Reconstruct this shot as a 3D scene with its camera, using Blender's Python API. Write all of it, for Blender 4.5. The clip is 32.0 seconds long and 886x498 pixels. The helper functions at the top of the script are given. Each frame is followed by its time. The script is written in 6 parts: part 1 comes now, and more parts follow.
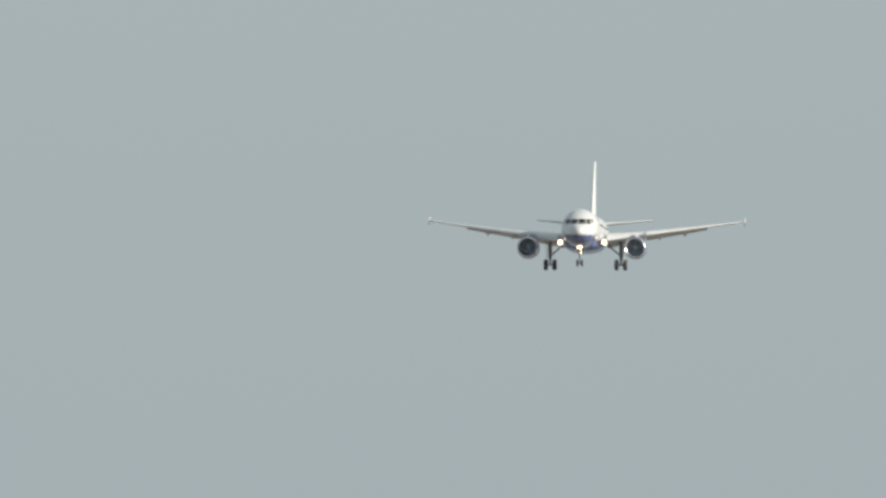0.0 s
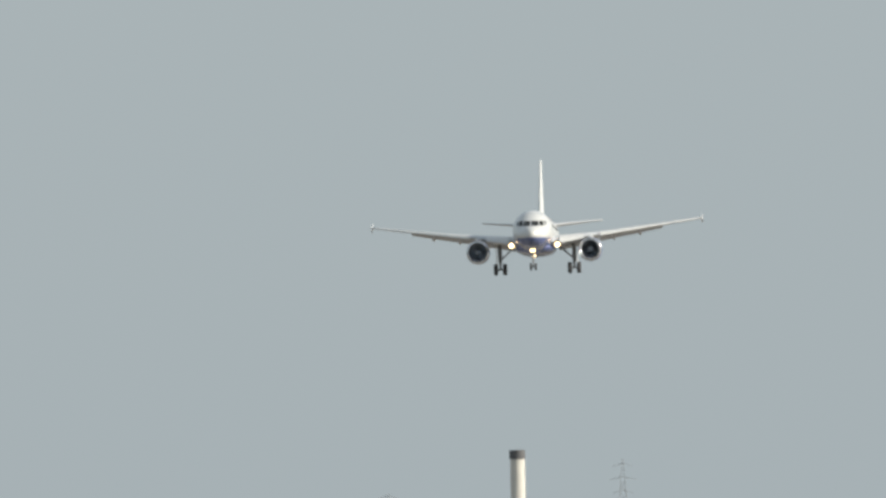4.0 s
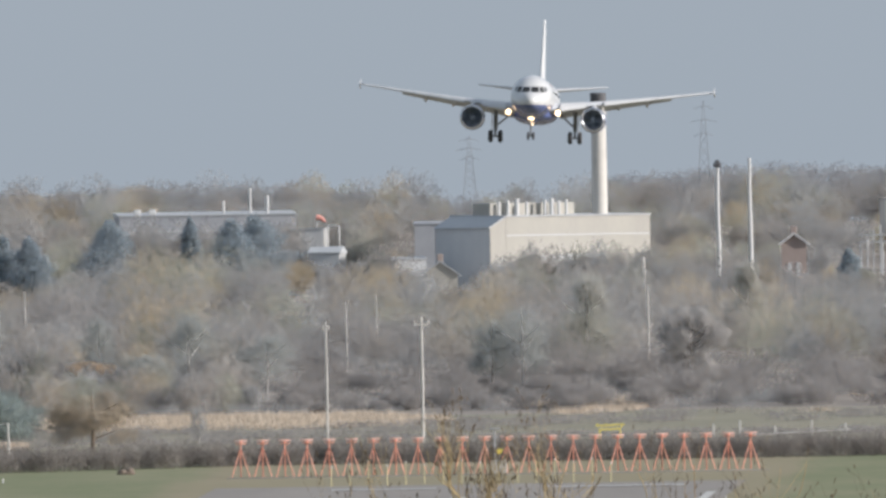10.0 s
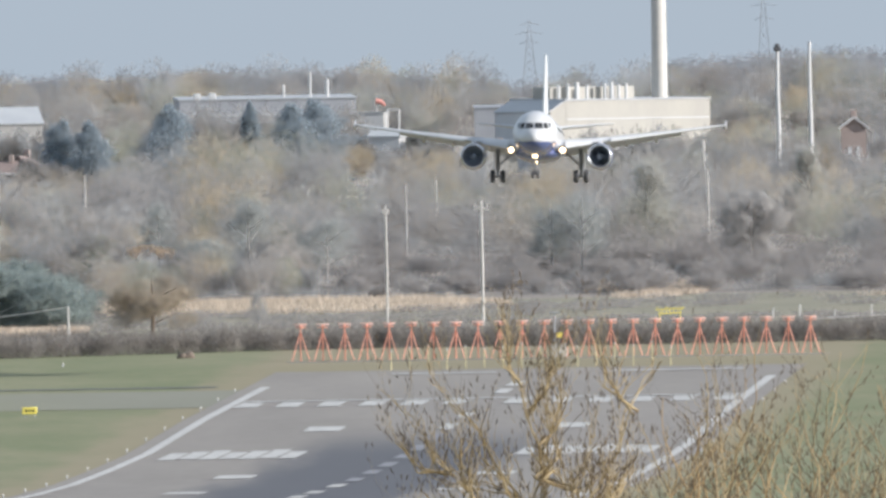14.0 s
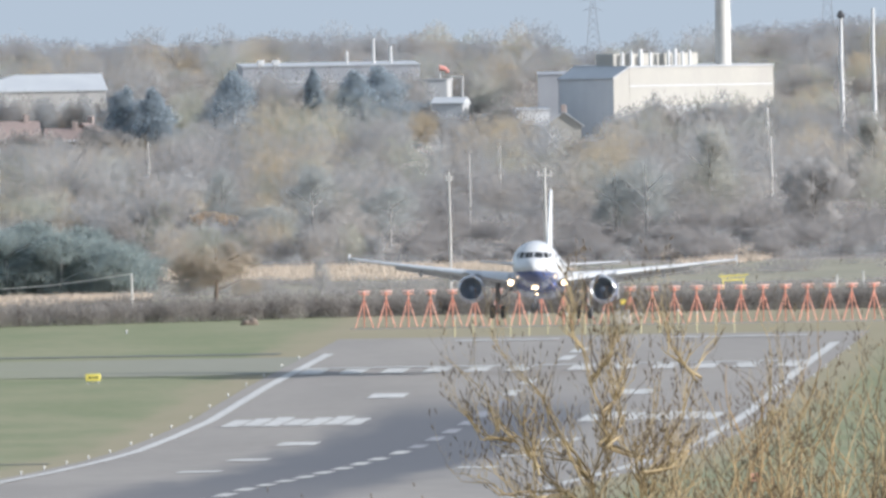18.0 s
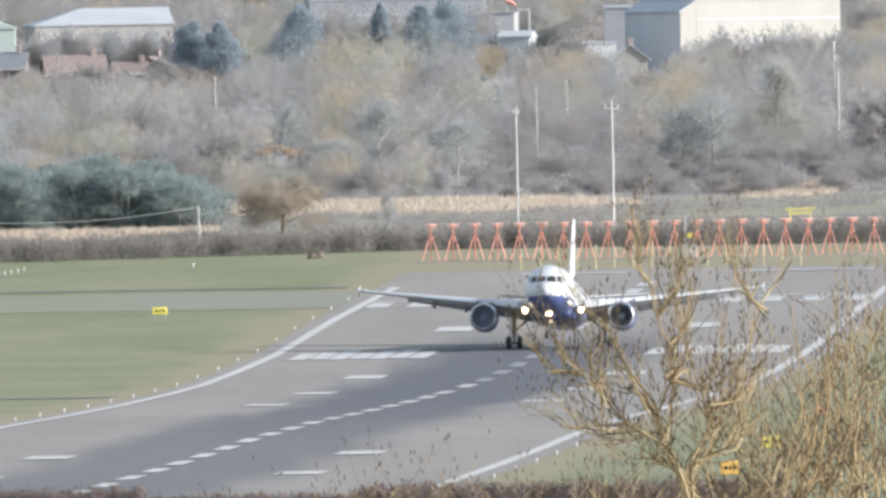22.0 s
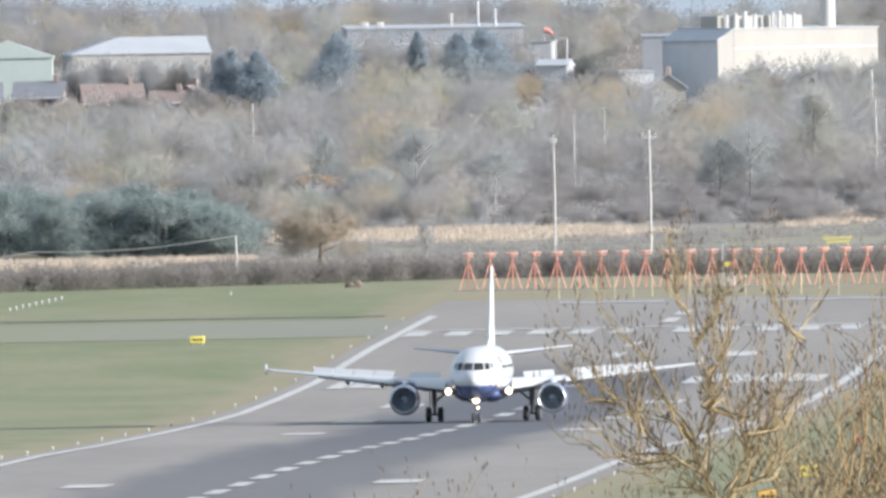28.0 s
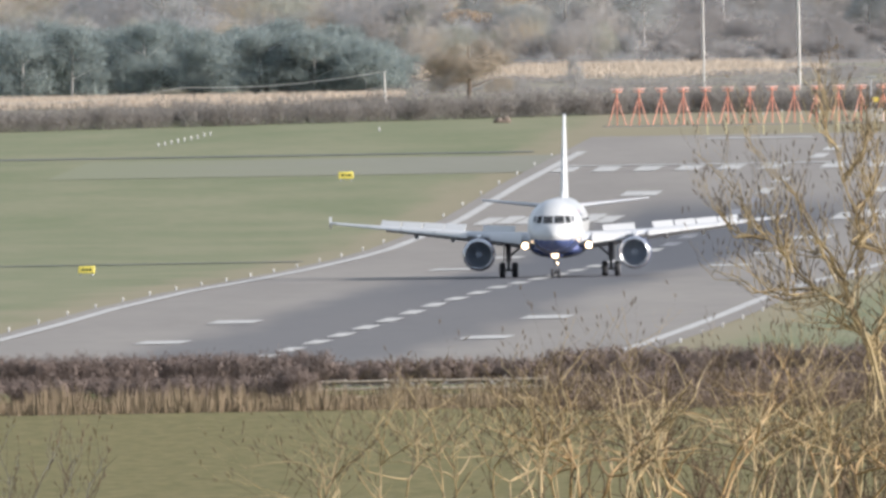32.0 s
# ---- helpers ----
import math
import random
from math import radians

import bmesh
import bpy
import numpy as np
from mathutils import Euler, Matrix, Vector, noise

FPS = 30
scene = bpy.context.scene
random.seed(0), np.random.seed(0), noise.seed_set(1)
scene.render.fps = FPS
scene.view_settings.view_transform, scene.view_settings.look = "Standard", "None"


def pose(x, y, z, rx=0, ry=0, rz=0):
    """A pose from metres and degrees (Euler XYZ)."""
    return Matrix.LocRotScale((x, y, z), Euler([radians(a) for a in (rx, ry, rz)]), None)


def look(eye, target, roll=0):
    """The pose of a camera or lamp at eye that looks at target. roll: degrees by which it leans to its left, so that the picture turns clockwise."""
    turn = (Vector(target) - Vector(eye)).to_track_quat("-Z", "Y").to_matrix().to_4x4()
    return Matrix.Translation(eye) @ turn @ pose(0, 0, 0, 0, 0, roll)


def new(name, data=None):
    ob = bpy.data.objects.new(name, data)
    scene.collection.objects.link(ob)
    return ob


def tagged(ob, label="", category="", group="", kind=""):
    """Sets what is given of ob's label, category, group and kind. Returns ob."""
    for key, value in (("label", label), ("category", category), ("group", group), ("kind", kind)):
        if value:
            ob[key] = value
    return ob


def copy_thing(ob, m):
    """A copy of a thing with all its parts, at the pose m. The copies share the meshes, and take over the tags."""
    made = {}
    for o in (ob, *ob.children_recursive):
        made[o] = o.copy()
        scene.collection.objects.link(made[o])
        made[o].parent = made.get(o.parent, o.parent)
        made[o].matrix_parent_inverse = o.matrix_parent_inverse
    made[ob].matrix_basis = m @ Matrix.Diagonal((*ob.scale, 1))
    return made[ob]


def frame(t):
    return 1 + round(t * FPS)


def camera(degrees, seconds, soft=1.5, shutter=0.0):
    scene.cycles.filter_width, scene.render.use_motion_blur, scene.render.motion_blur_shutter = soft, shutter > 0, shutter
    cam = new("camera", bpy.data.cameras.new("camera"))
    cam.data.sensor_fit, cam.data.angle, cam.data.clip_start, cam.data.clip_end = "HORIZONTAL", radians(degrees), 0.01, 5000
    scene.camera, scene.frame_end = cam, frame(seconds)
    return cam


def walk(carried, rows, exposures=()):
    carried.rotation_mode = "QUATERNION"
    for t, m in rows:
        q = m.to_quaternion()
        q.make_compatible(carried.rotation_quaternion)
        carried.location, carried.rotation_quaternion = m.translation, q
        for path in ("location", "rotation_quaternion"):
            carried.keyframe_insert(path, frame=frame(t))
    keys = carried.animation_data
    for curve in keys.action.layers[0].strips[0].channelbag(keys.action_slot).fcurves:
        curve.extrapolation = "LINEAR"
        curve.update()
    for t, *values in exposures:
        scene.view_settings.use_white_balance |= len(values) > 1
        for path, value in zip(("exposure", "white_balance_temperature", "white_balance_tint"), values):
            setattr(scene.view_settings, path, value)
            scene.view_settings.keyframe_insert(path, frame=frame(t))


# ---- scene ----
cam = camera(1.12295, 32.0, soft=3.1)

# ---- the camera: it stands on the brow of a hill and only turns ----
EYE = (0.0, 0.0, 32.7)
LEAN = -0.95
# seconds, and the point 4000 m out that it faces: across, height
AIM = [
    (0, 19.92, 71.35), (0.5, 21.98, 68.72), (1, 20.69, 69.03), (1.5, 21.93, 65.93), (2, 21.93, 65.40),
    (2.5, 20.86, 62.09), (4.5, 18.20, 58.38), (5, 16.87, 56.65), (5.5, 16.97, 53.30), (6, 17.94, 48.73),
    (6.5, 16.93, 42.20), (7, 19.00, 37.11), (7.5, 18.33, 38.87), (8, 15.56, 40.52), (8.5, 14.11, 40.49),
    (9, 14.34, 36.44), (9.5, 11.68, 33.08), (10, 11.64, 27.53), (10.5, 12.55, 24.97), (11, 12.88, 24.21),
    (11.5, 11.70, 24.83), (12, 8.84, 24.58), (12.5, 6.60, 22.02), (13, 5.59, 18.73), (13.5, 6.21, 16.97),
    (15.5, 3.33, 19.34), (16, 1.13, 13.63), (16.5, 0.57, 10.09), (17, 0.28, 10.24), (17.5, 0.36, 12.49),
    (18, 0.50, 14.49), (18.5, 0.88, 16.64), (19, 0.00, 14.65), (19.5, 0.05, 8.75), (20, 1.13, 7.48),
    (20.5, 1.29, 7.98), (21, -0.35, 11.40), (21.5, -3.51, 13.86), (22, -5.50, 8.69), (22.5, -6.79, 6.41),
    (23, -6.95, 5.71), (23.5, -4.81, 5.28), (24, -5.45, 8.89), (24.5, -5.94, 9.45), (25, -7.61, 11.38),
    (25.5, -8.89, 9.05), (27.5, -8.84, 7.80), (28, -8.78, 11.29), (28.5, -16.19, 4.62), (29, -19.16, 0.47),
    (29.5, -20.04, -1.12), (30, -19.53, -0.83), (30.5, -19.45, 4.37), (31, -19.83, 5.53), (31.5, -21.47, -0.20),
    (32, -22.17, -3.04),
]
walk(cam, [(t, look(EYE, (x, 4000.0, z), LEAN)) for t, x, z in AIM],
     exposures=[(0.0, 0.2, 6600, 6), (4.5, 0.24, 6620, 7), (6.0, 0.25, 6480, 10.5), (8.0, 0.22, 6200, 12), (9.0, 0.13, 6240, 13), (11.0, 0.13, 6060, 13), (12.0, 0.16, 5985, 12), (13.0, 0.32, 6060, 12),
                (16.0, 0.5, 6025, 12), (18.0, 0.58, 5905, 12), (20.0, 0.64, 5915, 12), (24.0, 0.69, 6005, 12), (28.0, 0.72, 5945, 12), (29.0, 0.66, 6025, 12.5), (30.0, 0.52, 6125, 12.5), (31.0, 0.81, 5935, 12.5), (32.0, 0.52, 6195, 14)])

# ---- world and sun ----
SUN_EL, SUN_AZ = 20.0, 76.0      # degrees; a low winter sun, to the right of the camera and a little behind it
world = bpy.data.worlds.new("sky")
scene.world = world
world.use_nodes = True
wn = world.node_tree.nodes
sky = wn.new("ShaderNodeTexSky")
sky.sky_type = "NISHITA"
sky.sun_disc = False
sky.sun_elevation = radians(SUN_EL)
sky.sun_rotation = radians(180 - SUN_AZ)
sky.air_density, sky.dust_density, sky.ozone_density = 1.0, 2.0, 3.0
wn["Background"].inputs[1].default_value = 0.107
# an even, milky haze over the whole sky
haze = wn.new("ShaderNodeMix")
haze.data_type = "RGBA"
haze.inputs[0].default_value = 0.72
haze.inputs[7].default_value = (3.95, 4.5, 4.95, 1)
world.node_tree.links.new(sky.outputs[0], haze.inputs[6])
world.node_tree.links.new(haze.outputs[2], wn["Background"].inputs[0])
sun_data = bpy.data.lights.new("sun", "SUN")
sun_data.energy, sun_data.angle, sun_data.color = 5.0, radians(1.5), (1.0, 0.94, 0.85)
sun = new("sun", sun_data)
sun.matrix_world = look((300 * math.sin(radians(SUN_AZ)), -300 * math.cos(radians(SUN_AZ)), 300 * math.tan(radians(SUN_EL))), (0, 0, 0))


# ---- materials ----
def mat(name, a, b=None, scale=1.0, rough=0.7, metal=0.0, bump=0.0, fine=0.0, stretch=(1, 1, 1), emit=None, each=0.0, coat=0.0, tone=0.0, thin=0.0, gap=0.0):
    """A surface that wavers between two colours at two scales."""
    m = bpy.data.materials.new(name)
    m.use_nodes = True
    nt = m.node_tree
    n, l = nt.nodes, nt.links
    p = n["Principled BSDF"]
    p.inputs["Roughness"].default_value, p.inputs["Metallic"].default_value = rough, metal
    p.inputs["Coat Weight"].default_value = coat
    if emit:
        p.inputs["Emission Color"].default_value = (*a, 1)
        p.inputs["Emission Strength"].default_value = emit
    b = b or tuple(c * 0.85 for c in a)
    co = n.new("ShaderNodeTexCoord")
    mp = n.new("ShaderNodeMapping")
    mp.inputs["Scale"].default_value = stretch
    l.new(co.outputs["Object"], mp.inputs[0])
    t1 = n.new("ShaderNodeTexNoise")
    t1.inputs["Scale"].default_value, t1.inputs["Detail"].default_value = scale, 4
    t2 = n.new("ShaderNodeTexNoise")
    t2.inputs["Scale"].default_value, t2.inputs["Detail"].default_value = scale * 9, 3
    l.new(mp.outputs[0], t1.inputs[0]), l.new(mp.outputs[0], t2.inputs[0])
    ad = n.new("ShaderNodeMath")
    ad.operation = "MULTIPLY_ADD"
    ad.inputs[1].default_value = 0.45
    l.new(t2.outputs[0], ad.inputs[0]), l.new(t1.outputs[0], ad.inputs[2])
    src = ad.outputs[0]
    lo, hi = 0.5, 0.95
    if each:
        oi = n.new("ShaderNodeObjectInfo")
        am = n.new("ShaderNodeMath")
        am.operation = "MULTIPLY_ADD"
        am.inputs[1].default_value = each
        l.new(oi.outputs["Random"], am.inputs[0]), l.new(src, am.inputs[2])
        src = am.outputs[0]
        hi += each
    mr = n.new("ShaderNodeMapRange")
    mr.inputs[1].default_value, mr.inputs[2].default_value = lo, hi
    l.new(src, mr.inputs[0])
    mx = n.new("ShaderNodeMix")
    mx.data_type = "RGBA"
    mx.inputs[6].default_value, mx.inputs[7].default_value = (*a, 1), (*b, 1)
    l.new(mr.outputs[0], mx.inputs[0])
    l.new(mx.outputs[2], p.inputs["Base Color"])
    if tone:
        # each crown of a wood has a depth of colour of its own
        at = n.new("ShaderNodeAttribute")
        at.attribute_name = "tone"
        tr = n.new("ShaderNodeMapRange")
        tr.inputs[3].default_value, tr.inputs[4].default_value = 1 - tone, 1 + tone
        hs = n.new("ShaderNodeHueSaturation")
        l.new(at.outputs["Fac"], tr.inputs[0])
        l.new(tr.outputs[0], hs.inputs["Value"])
        l.new(mx.outputs[2], hs.inputs["Color"])
        l.new(hs.outputs[0], p.inputs["Base Color"])
    if thin:
        # open twigs and needles let part of the light through
        p.inputs["Specular IOR Level"].default_value = 0.1
        tl = n.new("ShaderNodeBsdfTranslucent")
        ms = n.new("ShaderNodeMixShader")
        ms.inputs[0].default_value = thin
        l.new(p.inputs["Base Color"].links[0].from_socket, tl.inputs[0])
        l.new(p.outputs[0], ms.inputs[1]), l.new(tl.outputs[0], ms.inputs[2])
        l.new(ms.outputs[0], n["Material Output"].inputs[0])
        if gap:
            # a spray is many fine twigs with air between them
            tp = n.new("ShaderNodeBsdfTransparent")
            mg = n.new("ShaderNodeMixShader")
            mg.inputs[0].default_value = gap
            l.new(ms.outputs[0], mg.inputs[1]), l.new(tp.outputs[0], mg.inputs[2])
            l.new(mg.outputs[0], n["Material Output"].inputs[0])
    if bump:
        bp = n.new("ShaderNodeBump")
        bp.inputs["Strength"].default_value, bp.inputs["Distance"].default_value = bump, 0.05
        l.new(t2.outputs[0], bp.inputs["Height"])
        l.new(bp.outputs[0], p.inputs["Normal"])
    return m


M_FIELD = mat("meadow_grass", (0.123, 0.112, 0.04), (0.215, 0.181, 0.08), 1.1, 0.9, bump=0.3, stretch=(1.4, 0.1, 1))
M_GRASS = mat("airfield_grass", (0.178, 0.195, 0.106), (0.246, 0.238, 0.147), 0.085, 0.9, bump=0.2, stretch=(1.0, 0.3, 1))
def verge(m):
    """Withered, straw-coloured turf along the runway's sides."""
    n, l = m.node_tree.nodes, m.node_tree.links
    mx = [x for x in n if x.type == "MIX"][0]
    co = n.new("ShaderNodeTexCoord")
    sp = n.new("ShaderNodeSeparateXYZ")
    l.new(co.outputs["Object"], sp.inputs[0])
    li = n.new("ShaderNodeMath"); li.operation = "MULTIPLY_ADD"
    li.inputs[1].default_value, li.inputs[2].default_value = -0.033016, 120.862
    l.new(sp.outputs[1], li.inputs[0])
    of = n.new("ShaderNodeMath"); of.operation = "ADD"
    l.new(sp.outputs[0], of.inputs[0]), l.new(li.outputs[0], of.inputs[1])
    ab = n.new("ShaderNodeMath"); ab.operation = "ABSOLUTE"
    l.new(of.outputs[0], ab.inputs[0])
    wob = n.new("ShaderNodeTexNoise"); wob.inputs["Scale"].default_value = 0.35
    mp = n.new("ShaderNodeMapping"); mp.inputs["Scale"].default_value = (1.0, 0.06, 1.0)
    l.new(co.outputs["Object"], mp.inputs[0]), l.new(mp.outputs[0], wob.inputs[0])
    wd = n.new("ShaderNodeMath"); wd.operation = "MULTIPLY_ADD"; wd.inputs[1].default_value = 7.0
    l.new(wob.outputs[0], wd.inputs[0]), l.new(ab.outputs[0], wd.inputs[2])
    side = n.new("ShaderNodeMapRange"); side.interpolation_type = "SMOOTHSTEP"
    for i, v in ((1, 29.0), (2, 34.5), (3, 0.7), (4, 0.0)):
        side.inputs[i].default_value = v
    l.new(wd.outputs[0], side.inputs[0])
    dk = n.new("ShaderNodeMix"); dk.data_type = "RGBA"
    dk.inputs[7].default_value = (0.3, 0.25, 0.17, 1)
    l.new(mx.outputs[2], dk.inputs[6]), l.new(side.outputs[0], dk.inputs[0])
    l.new(dk.outputs[2], n["Principled BSDF"].inputs["Base Color"])


verge(M_GRASS)
for turf in (M_FIELD, M_GRASS):
    turf.node_tree.nodes["Principled BSDF"].inputs["Specular IOR Level"].default_value = 0.15
M_ROUGH = mat("rough_dry_grass", (0.28, 0.25, 0.18), (0.21, 0.2, 0.14), 0.12, 0.95, bump=0.3)
M_FLOOR = mat("woodland_floor", (0.3, 0.26, 0.22), (0.24, 0.21, 0.18), 0.1, 0.95, bump=0.3)
M_WHITE = mat("white_paint_on_asphalt", (0.58, 0.56, 0.52), (0.37, 0.36, 0.34), 0.7, 0.75)
M_RUBBED = mat("rubber_stained_paint", (0.27, 0.27, 0.28), (0.17, 0.17, 0.185), 0.5, 0.8)
M_SKIN = mat("white_aircraft_paint", (0.6, 0.595, 0.58), (0.54, 0.54, 0.535), 0.6, 0.28, coat=0.3)
# The dark blue is lifted and greyed, with distance haze in the colour.
M_BLUE = mat("hazed_blue_paint", (0.1, 0.135, 0.3), (0.085, 0.115, 0.26), 0.6, 0.25, coat=0.3)
M_RED = mat("red_paint", (0.5, 0.03, 0.04), (0.42, 0.03, 0.04), 1.0, 0.35)
M_SIGNAL = mat("faded_signal_red", (0.6, 0.27, 0.22), (0.55, 0.24, 0.2), 1.0, 0.6)
M_WING = mat("grey_wing_paint", (0.55, 0.56, 0.57), (0.47, 0.48, 0.5), 0.8, 0.4)
M_ALLOY = mat("bare_alloy", (0.72, 0.72, 0.73), (0.6, 0.6, 0.62), 1.5, 0.25, 0.9)
M_STEEL = mat("dark_gear_steel", (0.3, 0.3, 0.31), (0.2, 0.2, 0.21), 2.0, 0.45, 0.3)
M_TYRE = mat("black_rubber", (0.055, 0.056, 0.062), (0.07, 0.07, 0.075), 2.0, 0.8)
# Inlet and fan colours are paled for haze and to offset shade inside.
M_DARK = mat("hazed_inlet_lining", (0.42, 0.46, 0.53), (0.36, 0.4, 0.46), 2.0, 0.5)
M_BLADE = mat("hazed_fan_titanium", (0.4, 0.44, 0.5), (0.35, 0.385, 0.44), 2.0, 0.5, 0.1)
M_PANE = mat("cockpit_glass", (0.05, 0.05, 0.05), (0.065, 0.065, 0.065), 2.0, 0.08)
# Side panes get a grey base colour in place of reflected sky.
M_SIDEPANE = mat("sky_painted_side_glass", (0.22, 0.23, 0.24), (0.26, 0.27, 0.28), 2.0, 0.1)
M_LAMP = mat("landing_lamp_lens", (1.0, 0.74, 0.42), (1.0, 0.74, 0.42), 1.0, 0.3, emit=5.0)
# Mast orange is lightened towards pink to take in the haze before it.
M_ORANGE = mat("hazed_mast_orange", (0.93, 0.45, 0.32), (0.86, 0.39, 0.28), 1.5, 0.6, each=0.2)
M_YELLOW = mat("yellow_sign_paint", (0.88, 0.74, 0.14), (0.82, 0.68, 0.14), 2.0, 0.5)
M_STAKE = mat("faded_yellow_paint", (0.68, 0.6, 0.34), (0.6, 0.52, 0.3), 2.0, 0.6)
M_BLACK = mat("black_lettering", (0.03, 0.03, 0.03), None, 2.0, 0.6)
M_CREAM = mat("cream_cladding", (0.41, 0.39, 0.34), (0.36, 0.34, 0.305), 0.35, 0.6, stretch=(1, 1, 0.4))
M_CLAD = mat("grey_cladding", (0.58, 0.59, 0.59), (0.52, 0.53, 0.54), 0.4, 0.6)
M_ROOF = mat("pale_sheet_roof", (0.46, 0.47, 0.47), (0.4, 0.41, 0.42), 0.4, 0.5)
M_BLUEGREY = mat("blue_grey_cladding", (0.36, 0.37, 0.39), (0.3, 0.31, 0.33), 0.4, 0.6)
M_BEIGE = mat("beige_cladding", (0.41, 0.395, 0.37), (0.36, 0.35, 0.33), 0.4, 0.6)
M_PALEGREEN = mat("pale_green_cladding", (0.55, 0.61, 0.55), (0.49, 0.55, 0.5), 0.4, 0.6)
M_STACK = mat("pale_concrete", (0.6, 0.57, 0.52), (0.5, 0.48, 0.44), 0.6, 0.8)
M_CAP = mat("sooty_steel", (0.07, 0.07, 0.08), (0.1, 0.1, 0.1), 1.0, 0.7)
# Brick red is greyed, so the haze over the houses sits in it.
M_BRICK = mat("hazed_red_brick", (0.31, 0.25, 0.225), (0.35, 0.285, 0.255), 0.8, 0.9)
M_TILE = mat("brown_roof_tile", (0.23, 0.18, 0.16), (0.27, 0.21, 0.19), 1.2, 0.85)
M_SLATE = mat("grey_slate", (0.19, 0.195, 0.21), (0.23, 0.235, 0.25), 1.2, 0.8)
M_GLASS = mat("window_glass", (0.07, 0.08, 0.09), (0.1, 0.11, 0.12), 0.5, 0.15)
M_POLE = mat("weathered_pole", (0.62, 0.6, 0.56), (0.5, 0.48, 0.44), 1.0, 0.8)
M_GALV = mat("galvanised_steel", (0.45, 0.46, 0.47), (0.36, 0.37, 0.38), 0.8, 0.5, 0.5)
M_RAIL = mat("weathered_timber", (0.42, 0.37, 0.3), (0.3, 0.26, 0.21), 1.2, 0.85, each=0.25)
# Far-wood colours have distance haze mixed in: lighter and greyer than real twigs.
M_TWIG = [mat("hazed_bare_twigs_" + n, a, b, 0.13, 0.9, tone=0.26, thin=0.5, gap=0.7) for n, a, b in (
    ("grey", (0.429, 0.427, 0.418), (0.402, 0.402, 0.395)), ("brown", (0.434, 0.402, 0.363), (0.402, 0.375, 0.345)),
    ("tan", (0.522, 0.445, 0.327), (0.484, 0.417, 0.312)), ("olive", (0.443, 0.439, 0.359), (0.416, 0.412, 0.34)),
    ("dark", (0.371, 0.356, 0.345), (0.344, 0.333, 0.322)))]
M_SCRUB = mat("hazed_scrub_twigs", (0.379, 0.356, 0.336), (0.344, 0.324, 0.309), 0.13, 0.9, tone=0.08, thin=0.5, gap=0.6)
M_SKYLINE = mat("hazed_skyline_twigs", (0.37, 0.365, 0.37), (0.33, 0.33, 0.335), 0.13, 0.9, tone=0.15, thin=0.5, gap=0.68)
# Needles and ivy are paled towards blue-grey, standing in for hazy air.
M_CONIFER = mat("hazed_conifer_needles", (0.34, 0.39, 0.425), (0.37, 0.42, 0.45), 0.4, 0.85, thin=0.5, gap=0.55)
M_PINE = mat("hazed_pine_needles", (0.285, 0.33, 0.315), (0.315, 0.355, 0.335), 0.35, 0.85, thin=0.5, gap=0.5)
M_IVY = mat("hazed_ivy_and_twigs", (0.455, 0.465, 0.44), (0.42, 0.43, 0.41), 0.4, 0.85, thin=0.5, gap=0.68)
M_OAK = mat("dry_oak_leaves", (0.46, 0.385, 0.29), (0.37, 0.325, 0.265), 0.5, 0.85, thin=0.45, gap=0.55)
M_RUSSET = mat("russet_leaves", (0.52, 0.395, 0.27), (0.47, 0.37, 0.27), 0.5, 0.85, thin=0.45, gap=0.5)
M_HEDGE = mat("bare_hawthorn_hedge", (0.325, 0.295, 0.268), (0.28, 0.255, 0.235), 0.4, 0.95, thin=0.5, gap=0.4)
M_FIELDHEDGE = mat("brown_hawthorn_twigs", (0.26, 0.205, 0.178), (0.19, 0.15, 0.13), 0.5, 0.95, thin=0.2)
M_BIRCH = mat("pale_birch_twigs", (0.53, 0.52, 0.47), (0.49, 0.48, 0.44), 0.4, 0.9, thin=0.5, gap=0.62)
M_DOME = mat("grey_brown_twigs", (0.48, 0.46, 0.435), (0.45, 0.43, 0.41), 0.4, 0.9, thin=0.5, gap=0.6)
M_RUST = mat("rusty_brown_stems", (0.48, 0.32, 0.15), (0.3, 0.2, 0.095), 5.0, 0.75)
M_BRAMBLE = mat("dark_bramble_stems", (0.19, 0.14, 0.11), (0.13, 0.095, 0.075), 0.5, 0.9)
M_HEDGEGREEN = mat("ivy_and_bramble", (0.09, 0.11, 0.05), (0.14, 0.14, 0.07), 0.5, 0.9)
M_REED = mat("dry_reeds", (0.66, 0.56, 0.45), (0.58, 0.49, 0.395), 0.5, 0.9, thin=0.45)
M_SEDGE = mat("reddish_dry_sedge", (0.24, 0.175, 0.112), (0.17, 0.135, 0.08), 0.5, 0.9)
M_LIMB = mat("grey_bark", (0.39, 0.37, 0.35), (0.34, 0.32, 0.305), 2.0, 0.9)
M_BARK = mat("bark", (0.2, 0.16, 0.12), (0.13, 0.1, 0.08), 2.0, 0.9, bump=0.4)
M_WILLOW = mat("willow_bark", (0.54, 0.41, 0.215), (0.24, 0.18, 0.1), 9.0, 0.75, bump=0.4)
M_WILLOWTWIG = mat("yellow_willow_twigs", (0.54, 0.41, 0.21), (0.38, 0.285, 0.145), 5.0, 0.7)
# Dark copy of the twig colour: shade painted onto a random share of twigs.
M_DARKTWIG = mat("shaded_and_dark_twigs", (0.14, 0.095, 0.05), (0.085, 0.06, 0.035), 5.0, 0.8)


